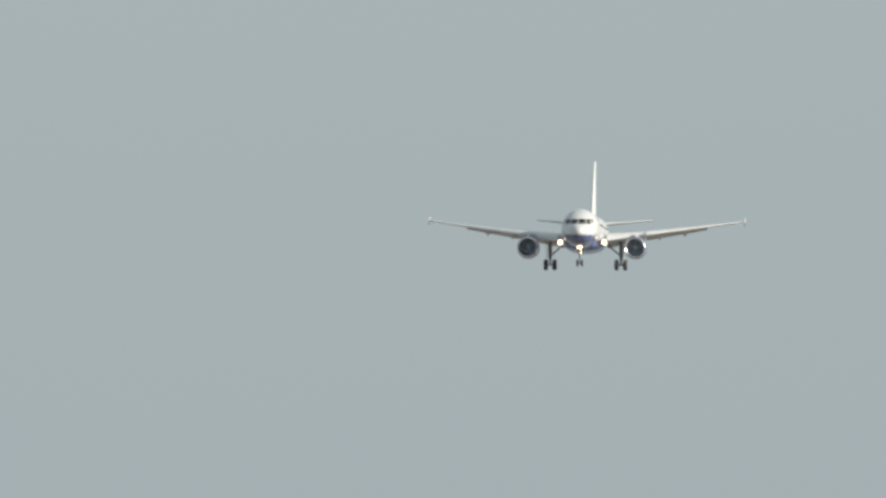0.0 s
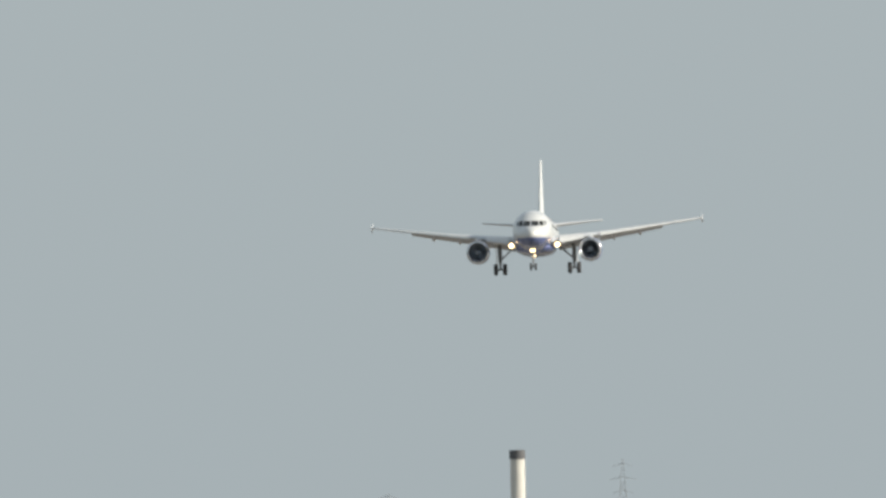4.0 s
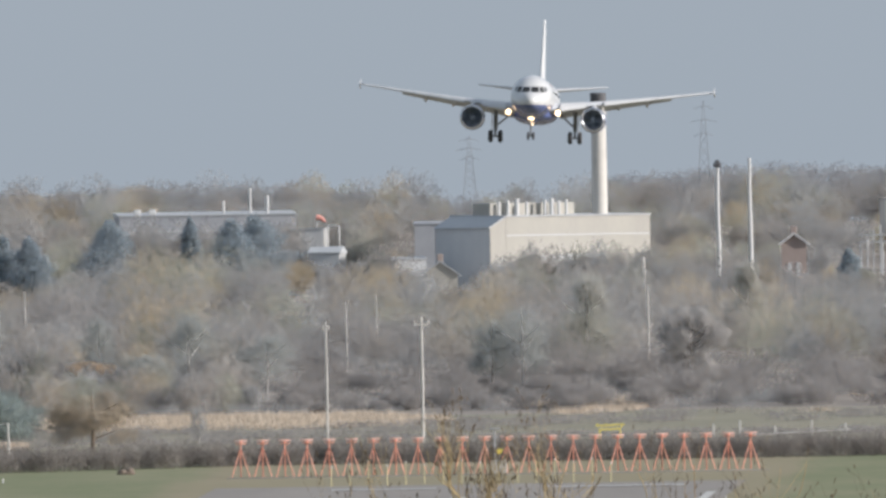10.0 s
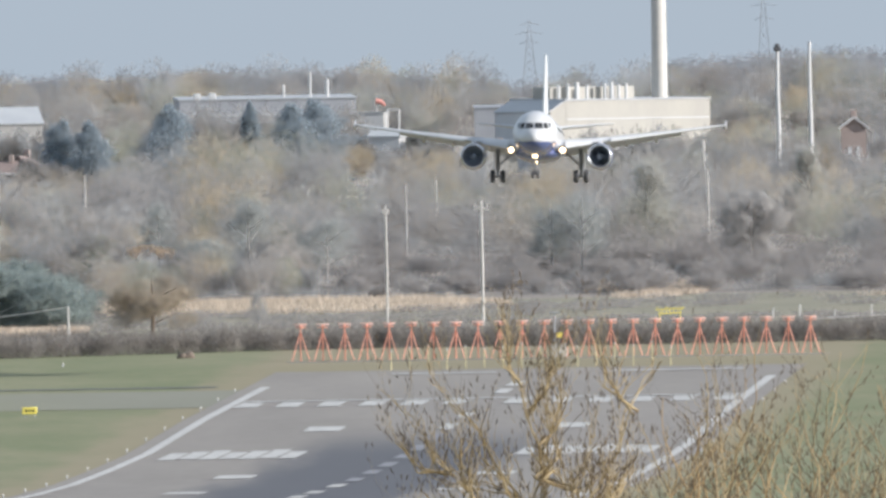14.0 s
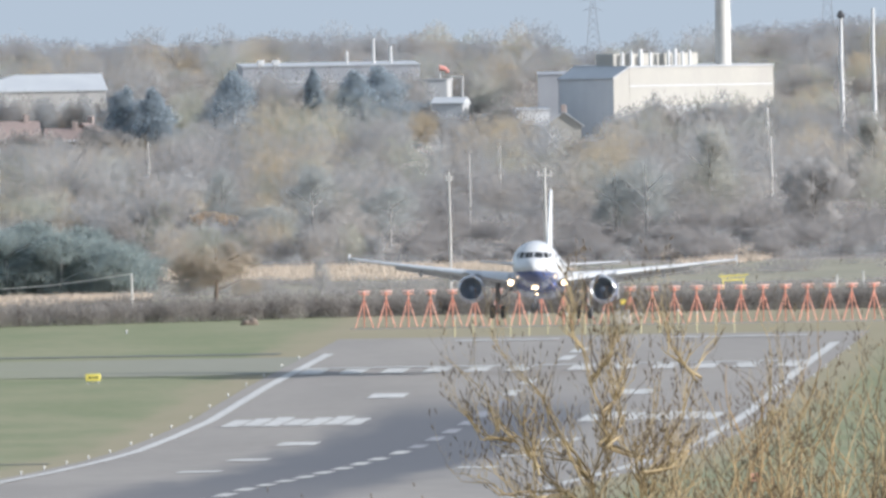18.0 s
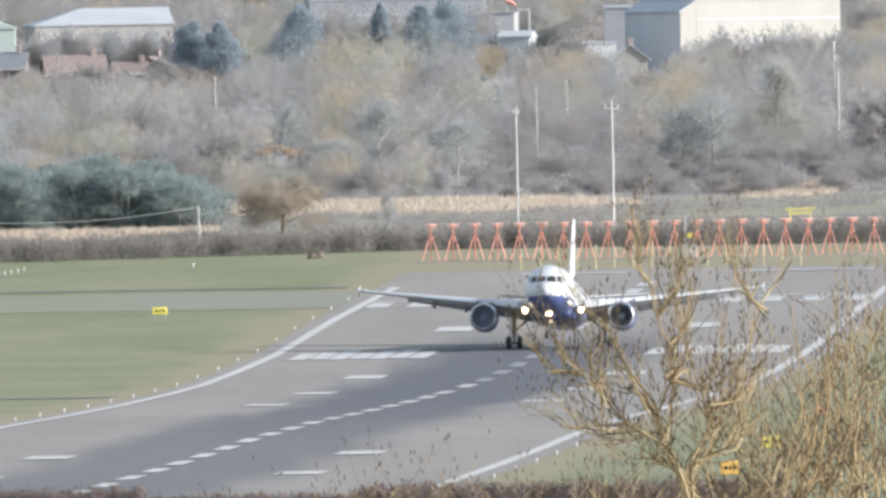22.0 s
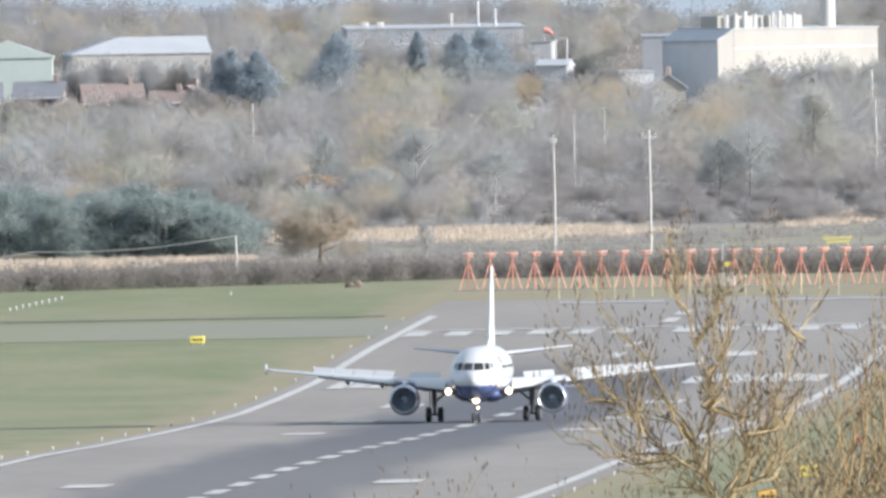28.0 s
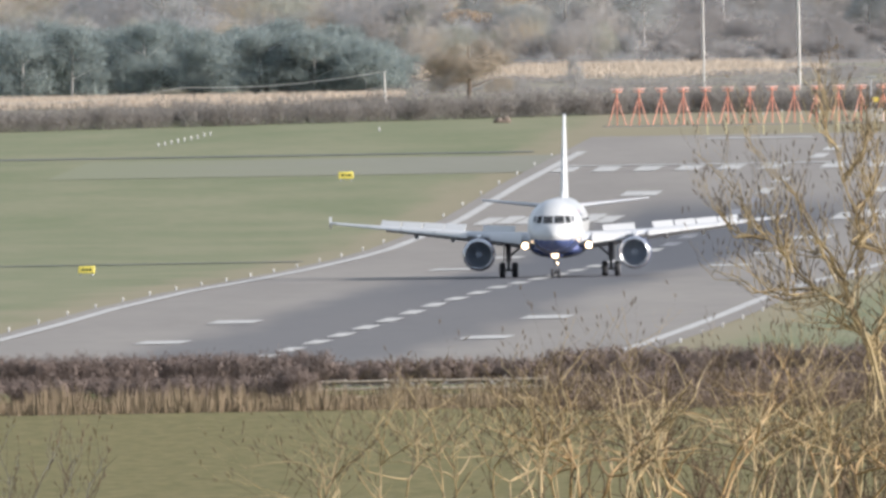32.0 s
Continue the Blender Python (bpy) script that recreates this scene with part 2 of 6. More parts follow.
# ---- small makers ----
def place(u, v, d):
    """The point d metres out on the bearing u across and v down, in eightieths of a milliradian from the reference line of sight."""
    x, y = u - 784.0, v - 441.0
    c, s = math.cos(radians(0.95)), math.sin(radians(0.95))
    return Vector((d * (x * c - y * s) / 80000.0, d, EYE[2] - d * (x * s + y * c + 361.0) / 80000.0))


def group(name, label, category, m=None, grp=""):
    ob = new(name)
    ob.empty_display_size = 0.2
    if m is not None:
        ob.matrix_basis = m
    return tagged(ob, label, category, grp)


def part(name, bm, material, parent=None, label="", smooth=True):
    me = bpy.data.meshes.new(name)
    bm.to_mesh(me)
    bm.free()
    for mm in (material if isinstance(material, (list, tuple)) else [material]):
        me.materials.append(mm)
    if smooth:
        me.shade_smooth()
        me.set_sharp_from_angle(angle=radians(38))
    ob = new(name, me)
    ob.parent = parent
    if label:
        tagged(ob, label)
    return ob


def box(bm, x0, x1, y0, y1, z0, z1, bev=0.0):
    g = bmesh.ops.create_cube(bm, size=1.0)["verts"]
    bmesh.ops.transform(bm, matrix=Matrix.LocRotScale(((x0 + x1) / 2, (y0 + y1) / 2, (z0 + z1) / 2), None, (x1 - x0, y1 - y0, z1 - z0)), verts=g)
    if bev:
        es = list({e for v in g for e in v.link_edges})
        bmesh.ops.bevel(bm, geom=es, offset=bev, segments=1, affect="EDGES")
    return bm


def skin(bm, rings, caps=True, close=True):
    for a, b in zip(rings, rings[1:]):
        n = len(a)
        for i in range(n if close else n - 1):
            j = (i + 1) % n
            bm.faces.new((a[i], a[j], b[j], b[i]))
    if caps:
        bm.faces.new(rings[0][::-1])
        bm.faces.new(rings[-1])
    bmesh.ops.recalc_face_normals(bm, faces=bm.faces[:])
    return bm


def tube(bm, pts, radii, n=8):
    """A tube through points; one side is carried along, so that it does not twist."""
    pts = [Vector(p) for p in pts]
    s = (pts[1] - pts[0]).normalized().orthogonal().normalized()
    rings = []
    for i, p in enumerate(pts):
        d = (pts[min(i + 1, len(pts) - 1)] - pts[max(i - 1, 0)]).normalized()
        s = (s - d * s.dot(d)).normalized()
        q = d.cross(s)
        rings.append([bm.verts.new(p + (s * math.cos(2 * math.pi * k / n) + q * math.sin(2 * math.pi * k / n)) * radii[i]) for k in range(n)])
    for a, b in zip(rings, rings[1:]):
        for k in range(n):
            bm.faces.new((a[k], a[(k + 1) % n], b[(k + 1) % n], b[k]))
    bm.faces.new(rings[0][::-1])
    bm.faces.new(rings[-1])
    return bm


def lathe(bm, prof, n=32, centre=(0, 0, 0)):
    """Turns (y, r) pairs round the fore-and-aft axis through centre."""
    c = Vector(centre)
    rings = [[bm.verts.new(c + Vector((r * math.cos(2 * math.pi * i / n), y, r * math.sin(2 * math.pi * i / n)))) for i in range(n)] for y, r in prof]
    return skin(bm, rings, caps=False)


def tri_soup(name, v, material, parent=None, tone=None):
    """A mesh of loose triangles from an array of n x 3 x 3."""
    v = np.ascontiguousarray(v, dtype=np.float32)
    n = len(v)
    me = bpy.data.meshes.new(name)
    me.vertices.add(3 * n), me.loops.add(3 * n), me.polygons.add(n)
    me.vertices.foreach_set("co", v.ravel())
    me.loops.foreach_set("vertex_index", np.arange(3 * n, dtype=np.int32))
    me.polygons.foreach_set("loop_start", np.arange(0, 3 * n, 3, dtype=np.int32))
    me.update(calc_edges=True)
    at = me.attributes.new("tone", "FLOAT", "POINT")
    at.data.foreach_set("value", np.repeat(np.full(n, 0.5) if tone is None else tone, 3).astype(np.float32))
    for mm in (material if isinstance(material, (list, tuple)) else [material]):
        me.materials.append(mm)
    ob = new(name, me)
    ob.parent = parent
    return ob


rng = np.random.default_rng(7)


def sprays(centres, rx, rz, n, length, width, up=0.5, shell=0.45, lay=0.75):
    """Small pointed sprays, n to each crown. Most lie along the crown's outside, the rest stand out of it. Returns triangles."""
    centres = np.asarray(centres, float)
    k = len(centres)
    rx, rz = np.broadcast_to(rx, k), np.broadcast_to(rz, k)
    dirs = rng.normal(size=(k, n, 3))
    dirs /= np.linalg.norm(dirs, axis=2, keepdims=True)
    rad = shell + (1 - shell) * rng.random((k, n, 1)) ** 0.6
    ph = rng.random((k, 1, 3)) * 6.3
    lump = 1 + 0.2 * np.sin(4.2 * dirs[..., :1] + ph[..., :1]) * np.cos(4.7 * dirs[..., 2:] + ph[..., 1:2]) + 0.1 * np.sin(9.0 * dirs[..., :1] + 8 * dirs[..., 2:] + ph[..., 2:])
    p = centres[:, None] + dirs * rad * lump * np.stack([rx, rx, rz], 1)[:, None]
    out = dirs + rng.normal(size=(k, n, 3)) * 0.13
    out[..., 2] += 0.15
    out /= np.linalg.norm(out, axis=2, keepdims=True)
    free = rng.normal(size=(k, n, 3))
    free[..., 2] += up * 2
    flat = free - out * np.sum(free * out, 2, keepdims=True)
    flat /= np.linalg.norm(flat, axis=2, keepdims=True)
    stand = dirs + rng.normal(size=(k, n, 3)) * 0.4
    stand[..., 2] += up
    stand /= np.linalg.norm(stand, axis=2, keepdims=True)
    pick = rng.random((k, n, 1)) < lay
    way = np.where(pick, flat, stand)
    side = np.cross(way, np.where(pick, out, free))
    side /= np.maximum(np.linalg.norm(side, axis=2, keepdims=True), 1e-6)
    le = length * (0.6 + 0.8 * rng.random((k, n, 1)))
    wi = width * (0.6 + 0.8 * rng.random((k, n, 1))) * np.where(pick, 1.5, 0.7)
    return np.stack([p - side * wi / 2, p + side * wi / 2, p + way * le], 2).reshape(-1, 3, 3)


def brush(centres, rx, rz, n, length, width, fan=0.55):
    """Fine upright twigs, n to each bare crown, rising and fanning out from inside it. Returns triangles."""
    centres = np.asarray(centres, float)
    k = len(centres)
    rx, rz = np.broadcast_to(rx, k), np.broadcast_to(rz, k)
    dirs = rng.normal(size=(k, n, 3))
    dirs /= np.linalg.norm(dirs, axis=2, keepdims=True)
    rad = rng.random((k, n, 1)) ** 0.45
    ph = rng.random((k, 1, 3)) * 6.3
    lump = 1 + 0.16 * np.sin(3.2 * dirs[..., :1] + ph[..., :1]) * np.cos(3.7 * dirs[..., 2:] + ph[..., 1:2]) + 0.08 * np.sin(8.0 * dirs[..., :1] + 6 * dirs[..., 2:] + ph[..., 2:])
    p = centres[:, None] + dirs * rad * lump * np.stack([rx, rx, rz], 1)[:, None]
    way = dirs * fan + rng.normal(size=(k, n, 3)) * 0.5
    way[..., 2] += 0.6
    way /= np.linalg.norm(way, axis=2, keepdims=True)
    out = dirs + rng.normal(size=(k, n, 3)) * 0.42
    out[..., 2] += 0.25
    side = np.cross(way, out)
    side /= np.maximum(np.linalg.norm(side, axis=2, keepdims=True), 1e-6)
    le = length * (0.5 + rng.random((k, n, 1)))
    wi = width * (0.6 + 0.8 * rng.random((k, n, 1)))
    p = p - way * le * 0.5
    return np.stack([p - side * wi / 2, p + side * wi / 2, p + way * le], 2).reshape(-1, 3, 3)


# ---- the lie of the land ----
LIE = [(-900, 33), (-60, 31.3), (0, 31.1), (120, 28.6), (200, 26.4), (400, 21.5), (700, 17.0), (1200, 12.6), (1530, 10.7), (1800, 8.9), (2150, 6.85),
       (2180, 6.7), (2300, 4.6), (2500, 2.2), (2700, 0.9), (2860, 0.62), (2963, 0.65), (3042, 0.75), (3125, 0.93), (3240, 0.9), (3342, 0.62),
       (3442, 0.42), (3540, 0.36), (3605, 0.45), (3680, 0.88), (3760, 1.5), (3889, 3.3), (4042, 5.0), (4110, 5.75), (4170, 6.55), (4240, 7.3), (4262, 8.8),
       (4345, 11.2), (4450, 14.6), (4560, 18.2), (4650, 21.2), (4720, 23.6), (4800, 25.8), (4900, 28.0), (4985, 29.0)]


def height(y):
    for (a, za), (b, zb) in zip(LIE, LIE[1:]):
        if y <= b:
            return za + (zb - za) * (y - a) / (b - a)
    return LIE[-1][1]


KNOTS = sorted({float(a) for a, _ in LIE} | {float(y) for y in range(2860, 4250, 20)} | {float(y) for y in range(4270, 4985, 35)} | {float(y) for y in range(0, 2200, 60)})


def land(x, y):
    z = height(y)
    k = min(max((y - 4270) / 120, 0), 1)
    return z + k * 1.3 * noise.noise((x * 0.02, y * 0.012, 3.0))


def middle(y):
    """Where the runway's centre line lies at y."""
    return -120.862 + 0.033016 * y


XS = [-3000, -1200, -500, -250] + list(range(-160, 161, 10)) + [250, 500, 1200, 3000]
bm = bmesh.new()
grid = [[bm.verts.new((x, y, land(x, y))) for x in XS] for y in KNOTS]
for j, (a, b) in enumerate(zip(grid, grid[1:])):
    yy = (KNOTS[j] + KNOTS[j + 1]) / 2
    for i in range(len(XS) - 1):
        f = bm.faces.new((a[i], a[i + 1], b[i + 1], b[i]))
        f.material_index = 0 if yy < 2165 else 1 if yy < 4240 else 2 if yy < 4345 else 3
ground = part("ground", bm, [M_FIELD, M_GRASS, M_ROUGH, M_FLOOR], smooth=False)
tagged(ground, "grassy airfield, meadow slope and wooded rising ground", "ground", kind="structure")


def ribbon(bm, y0, y1, l0, l1, lift, path=middle):
    """A strip of paving between two distances to the sides of a path, laid on the land."""
    ys = [y0] + [k for k in KNOTS if y0 < k < y1] + [y1]
    rows = [[bm.verts.new((path(y) + l, y, height(y) + lift)) for l in (l0, l1)] for y in ys]
    for a, b in zip(rows, rows[1:]):
        bm.faces.new((a[0], a[1], b[1], b[0]))
    return bm


# ---- runway ----
def asphalt():
    """Grooved grey asphalt, darkened by tyre rubber along the middle where aircraft touch down."""
    m = mat("runway_asphalt", (0.268, 0.24, 0.208), (0.22, 0.197, 0.172), 0.05, 0.85, bump=0.15, stretch=(1.5, 0.15, 1))
    nt = m.node_tree
    n, l = nt.nodes, nt.links
    mx = [x for x in n if x.type == "MIX"][0]
    co = n.new("ShaderNodeTexCoord")
    sp = n.new("ShaderNodeSeparateXYZ")
    l.new(co.outputs["Object"], sp.inputs[0])
    # sideways distance from the centre line
    li = n.new("ShaderNodeMath"); li.operation = "MULTIPLY_ADD"
    li.inputs[1].default_value, li.inputs[2].default_value = -0.033016, 120.862
    l.new(sp.outputs[1], li.inputs[0])
    of = n.new("ShaderNodeMath"); of.operation = "ADD"
    l.new(sp.outputs[0], of.inputs[0]), l.new(li.outputs[0], of.inputs[1])
    wob = n.new("ShaderNodeTexNoise"); wob.inputs["Scale"].default_value = 0.25
    mp = n.new("ShaderNodeMapping"); mp.inputs["Scale"].default_value = (1.0, 0.05, 1.0)
    l.new(co.outputs["Object"], mp.inputs[0]), l.new(mp.outputs[0], wob.inputs[0])
    ab = n.new("ShaderNodeMath"); ab.operation = "ABSOLUTE"
    l.new(of.outputs[0], ab.inputs[0])
    wd = n.new("ShaderNodeMath"); wd.operation = "MULTIPLY_ADD"; wd.inputs[1].default_value = 6.0
    l.new(wob.outputs[0], wd.inputs[0]), l.new(ab.outputs[0], wd.inputs[2])
    side = n.new("ShaderNodeMapRange"); side.interpolation_type = "SMOOTHSTEP"
    for i, v in ((1, 9.0), (2, 15.5), (3, 1.0), (4, 0.0)):
        side.inputs[i].default_value = v
    l.new(wd.outputs[0], side.inputs[0])
    far = n.new("ShaderNodeMapRange"); far.interpolation_type = "SMOOTHSTEP"
    for i, v in ((1, 3740.0), (2, 3870.0), (3, 1.0), (4, 0.0)):
        far.inputs[i].default_value = v
    l.new(sp.outputs[1], far.inputs[0])
    near = n.new("ShaderNodeMapRange"); near.interpolation_type = "SMOOTHSTEP"
    for i, v in ((1, 3000.0), (2, 3500.0), (3, 0.7), (4, 1.0)):
        near.inputs[i].default_value = v
    l.new(sp.outputs[1], near.inputs[0])
    q = n.new("ShaderNodeMath"); q.operation = "MULTIPLY"
    l.new(side.outputs[0], q.inputs[0]), l.new(far.outputs[0], q.inputs[1])
    q2 = n.new("ShaderNodeMath"); q2.operation = "MULTIPLY"
    l.new(q.outputs[0], q2.inputs[0]), l.new(near.outputs[0], q2.inputs[1])
    q3 = n.new("ShaderNodeMath"); q3.operation = "MULTIPLY"; q3.inputs[1].default_value = 0.85
    l.new(q2.outputs[0], q3.inputs[0])
    dk = n.new("ShaderNodeMix"); dk.data_type = "RGBA"
    dk.inputs[7].default_value = (0.055, 0.06, 0.075, 1)
    l.new(mx.outputs[2], dk.inputs[6]), l.new(q3.outputs[0], dk.inputs[0])
    l.new(dk.outputs[2], n["Principled BSDF"].inputs["Base Color"])
    return m


M_ASPHALT = asphalt()
M_KERB = mat("weathered_concrete", (0.3, 0.29, 0.25), (0.36, 0.34, 0.3), 0.6, 0.9)
M_TAXI = mat("old_asphalt", (0.195, 0.192, 0.14), (0.22, 0.212, 0.16), 0.06, 0.9, stretch=(1, 0.2, 1))
M_TAR = mat("dark_tar_strip", (0.1, 0.105, 0.09), (0.13, 0.135, 0.11), 0.3, 0.9)
runway = part("runway", ribbon(bmesh.new(), 2300, 4118, -24.2, 24.2, 0.05), M_ASPHALT, smooth=False)
tagged(runway, "grey asphalt runway with white markings and dark tyre rubber", "runway", kind="structure")


def paint(name, y0, y1, l0, l1, label=""):
    return part(name, ribbon(bmesh.new(), y0, y1, l0, l1, 0.10), M_WHITE, runway, label, smooth=False)


paint("edge_line", 2320, 4042, -22.85, -21.98, "white painted edge line")
paint("edge_line", 2320, 4060, 21.98, 22.85, "white painted edge line")
for k in range(6):
    for s in (-1, 1):
        c = s * (2.7 + 3.62 * k)
        paint("threshold_stripe", 3944, 3967, c - 1.0, c + 1.0)
paint("threshold_line", 3970, 3974, -22, 22)
paint("end_line", 4096, 4101, -13, -3.5)
paint("end_line", 4096, 4101, 6, 19)
for y in (3846, 3633, 3525, 3424, 3042, 2933):
    for s in (-1, 1):
        paint("touchdown_bar", y - 9, y + 9, s * 10.5 - 1.55, s * 10.5 + 1.55)
for s in (-1, 1):
    for k in range(7):
        a = 9.0 + k * 1.66
        paint("aiming_bar", 3728 + 3 * (k % 2), 3762 + 4 * ((k * 2) % 3), *sorted((s * a, s * (a + 1.45))))
for k in range(30):
    y = 3158 + 39.5 * (k - 20)
    if 2320 < y < 3540:
        paint("centre_dash", y - 11, y + 11, -0.6, 0.6)
for y in (3565, 3606, 3648, 3688, 3728, 3768, 3808, 3848, 3893, 4004, 4040):
    part("centre_dash", ribbon(bmesh.new(), y - 11, y + 11, -0.6, 0.6, 0.10), M_RUBBED if 3580 < y < 3820 else M_WHITE, runway, "dash greyed by tyre rubber" if 3580 < y < 3820 else "", smooth=False)

def overgrown(m):
    """Grass and moss take the old paving over, the further from the runway the more."""
    n, l = m.node_tree.nodes, m.node_tree.links
    mx = [x for x in n if x.type == "MIX"][0]
    co = n.new("ShaderNodeTexCoord")
    sp = n.new("ShaderNodeSeparateXYZ")
    l.new(co.outputs["Object"], sp.inputs[0])
    nz = n.new("ShaderNodeTexNoise"); nz.inputs["Scale"].default_value = 0.08
    l.new(co.outputs["Object"], nz.inputs[0])
    ad = n.new("ShaderNodeMath"); ad.operation = "MULTIPLY_ADD"; ad.inputs[1].default_value = 24.0
    l.new(nz.outputs[0], ad.inputs[0]), l.new(sp.outputs[0], ad.inputs[2])
    mr = n.new("ShaderNodeMapRange"); mr.interpolation_type = "SMOOTHSTEP"
    for i, v in ((1, -48.0), (2, -8.0), (3, 0.0), (4, 1.0)):
        mr.inputs[i].default_value = v
    l.new(ad.outputs[0], mr.inputs[0])
    dk = n.new("ShaderNodeMix"); dk.data_type = "RGBA"
    dk.inputs[6].default_value = (0.2, 0.205, 0.115, 1)
    l.new(mr.outputs[0], dk.inputs[0]), l.new(mx.outputs[2], dk.inputs[7])
    l.new(dk.outputs[2], n["Principled BSDF"].inputs["Base Color"])


overgrown(M_TAXI)
taxi = bmesh.new()
ribbon(taxi, 3950, 4032, -66, -24.2, 0.03)
tagged(part("taxiway", taxi, M_TAXI, smooth=False), "pale old asphalt taxiway leading off the runway", "taxiway", kind="structure")
for y0, y1, x0, x1 in ((4046, 4053, -175, -27), (3521, 3529, -175, -26)):
    tagged(part("service_track", ribbon(bmesh.new(), y0, y1, x0, x1, 0.04), M_TAR, smooth=False), "narrow dark service track in the grass", "track", kind="structure")


# ---- the airliner: nose towards -y, wheels on z = 0, origin between the main wheels ----
AXIS = 3.8
NOSE = -16.1
FUS = [(0.0, 0.02, -0.56, -0.6), (0.12, 0.36, -0.24, -0.93), (0.45, 0.76, 0.06, -1.22), (1.0, 1.1, 0.3, -1.47), (1.6, 1.36, 0.5, -1.64),
       (2.2, 1.55, 0.86, -1.77), (2.8, 1.7, 1.32, -1.87), (3.5, 1.82, 1.72, -1.96), (4.5, 1.92, 1.96, -2.03), (6.0, 1.975, 2.07, -2.07),
       (12.0, 1.975, 2.07, -2.07), (21.5, 1.975, 2.07, -2.07), (24.5, 1.92, 2.07, -1.82), (27.5, 1.62, 2.05, -1.15), (30.5, 1.05, 1.88, -0.15),
       (32.6, 0.5, 1.62, 0.68), (33.6, 0.2, 1.4, 1.05), (33.84, 0.08, 1.3, 1.15)]


def hull(s):
    for a, b in zip(FUS, FUS[1:]):
        if s <= b[0]:
            k = (s - a[0]) / (b[0] - a[0])
            w, t, b = [p + (q - p) * k for p, q in zip(a[1:], b[1:])]
            return [w * 1.035, t, b]
    return list(FUS[-1][1:])


def hull_point(s, th):
    w, t, b = hull(s)
    return Vector((w * math.sin(th), NOSE + s, AXIS + (t + b) / 2 + (t - b) / 2 * math.cos(th)))


def on_nose(x, z):
    """The point of the nose that shows at x, z from ahead."""
    lo, hi = 0.3, 6.0
    for _ in range(40):
        s = (lo + hi) / 2
        w, t, b = hull(s)
        if (x / w) ** 2 + ((z - (t + b) / 2) / ((t - b) / 2)) ** 2 > 1:
            lo = s
        else:
            hi = s
    return Vector((x, NOSE + s, AXIS + z))


def foil(c, t):
    """A wing section, chord c from its leading edge at 0 aft: (aft, up) pairs."""
    up = [(0.0, 0.0), (0.012, 0.22), (0.05, 0.42), (0.15, 0.56), (0.35, 0.6), (0.6, 0.44), (0.85, 0.18), (1.0, 0.03)]
    dn = [(1.0, -0.03), (0.8, -0.14), (0.55, -0.36), (0.3, -0.42), (0.12, -0.34), (0.03, -0.2)]
    return [(a * c, b * t * c) for a, b in up + dn]


WING = [(1.5, -6.9, 7.3, 2.72, 0.15), (3.2, -5.9, 6.5, 2.88, 0.14), (6.4, -4.25, 4.9, 3.18, 0.12), (11.5, -1.65, 3.1, 3.68, 0.11), (16.6, 0.95, 1.65, 4.2, 0.105), (16.95, 1.2, 1.35, 4.24, 0.1)]
PIV = Vector((1.5, -3.0, 2.72))
FLEX, SPOIL, GEAR = [], [], []


def wing_at(x):
    for a, b in zip(WING, WING[1:]):
        if x <= b[0]:
            k = (x - a[0]) / (b[0] - a[0])
            return [p + (q - p) * k for p, q in zip(a[1:], b[1:])]
    return list(WING[-1][1:])


def surface(stations, s, off, upright=False):
    bm = bmesh.new()
    rings = []
    for x, yle, c, z, t in stations:
        r = []
        for a, b in foil(c, t):
            p = (s * x, yle + a, z + b) if not upright else (x + b, yle + a, z)
            r.append(bm.verts.new(Vector(p) - off))
        rings.append(r)
    return skin(bm, rings)


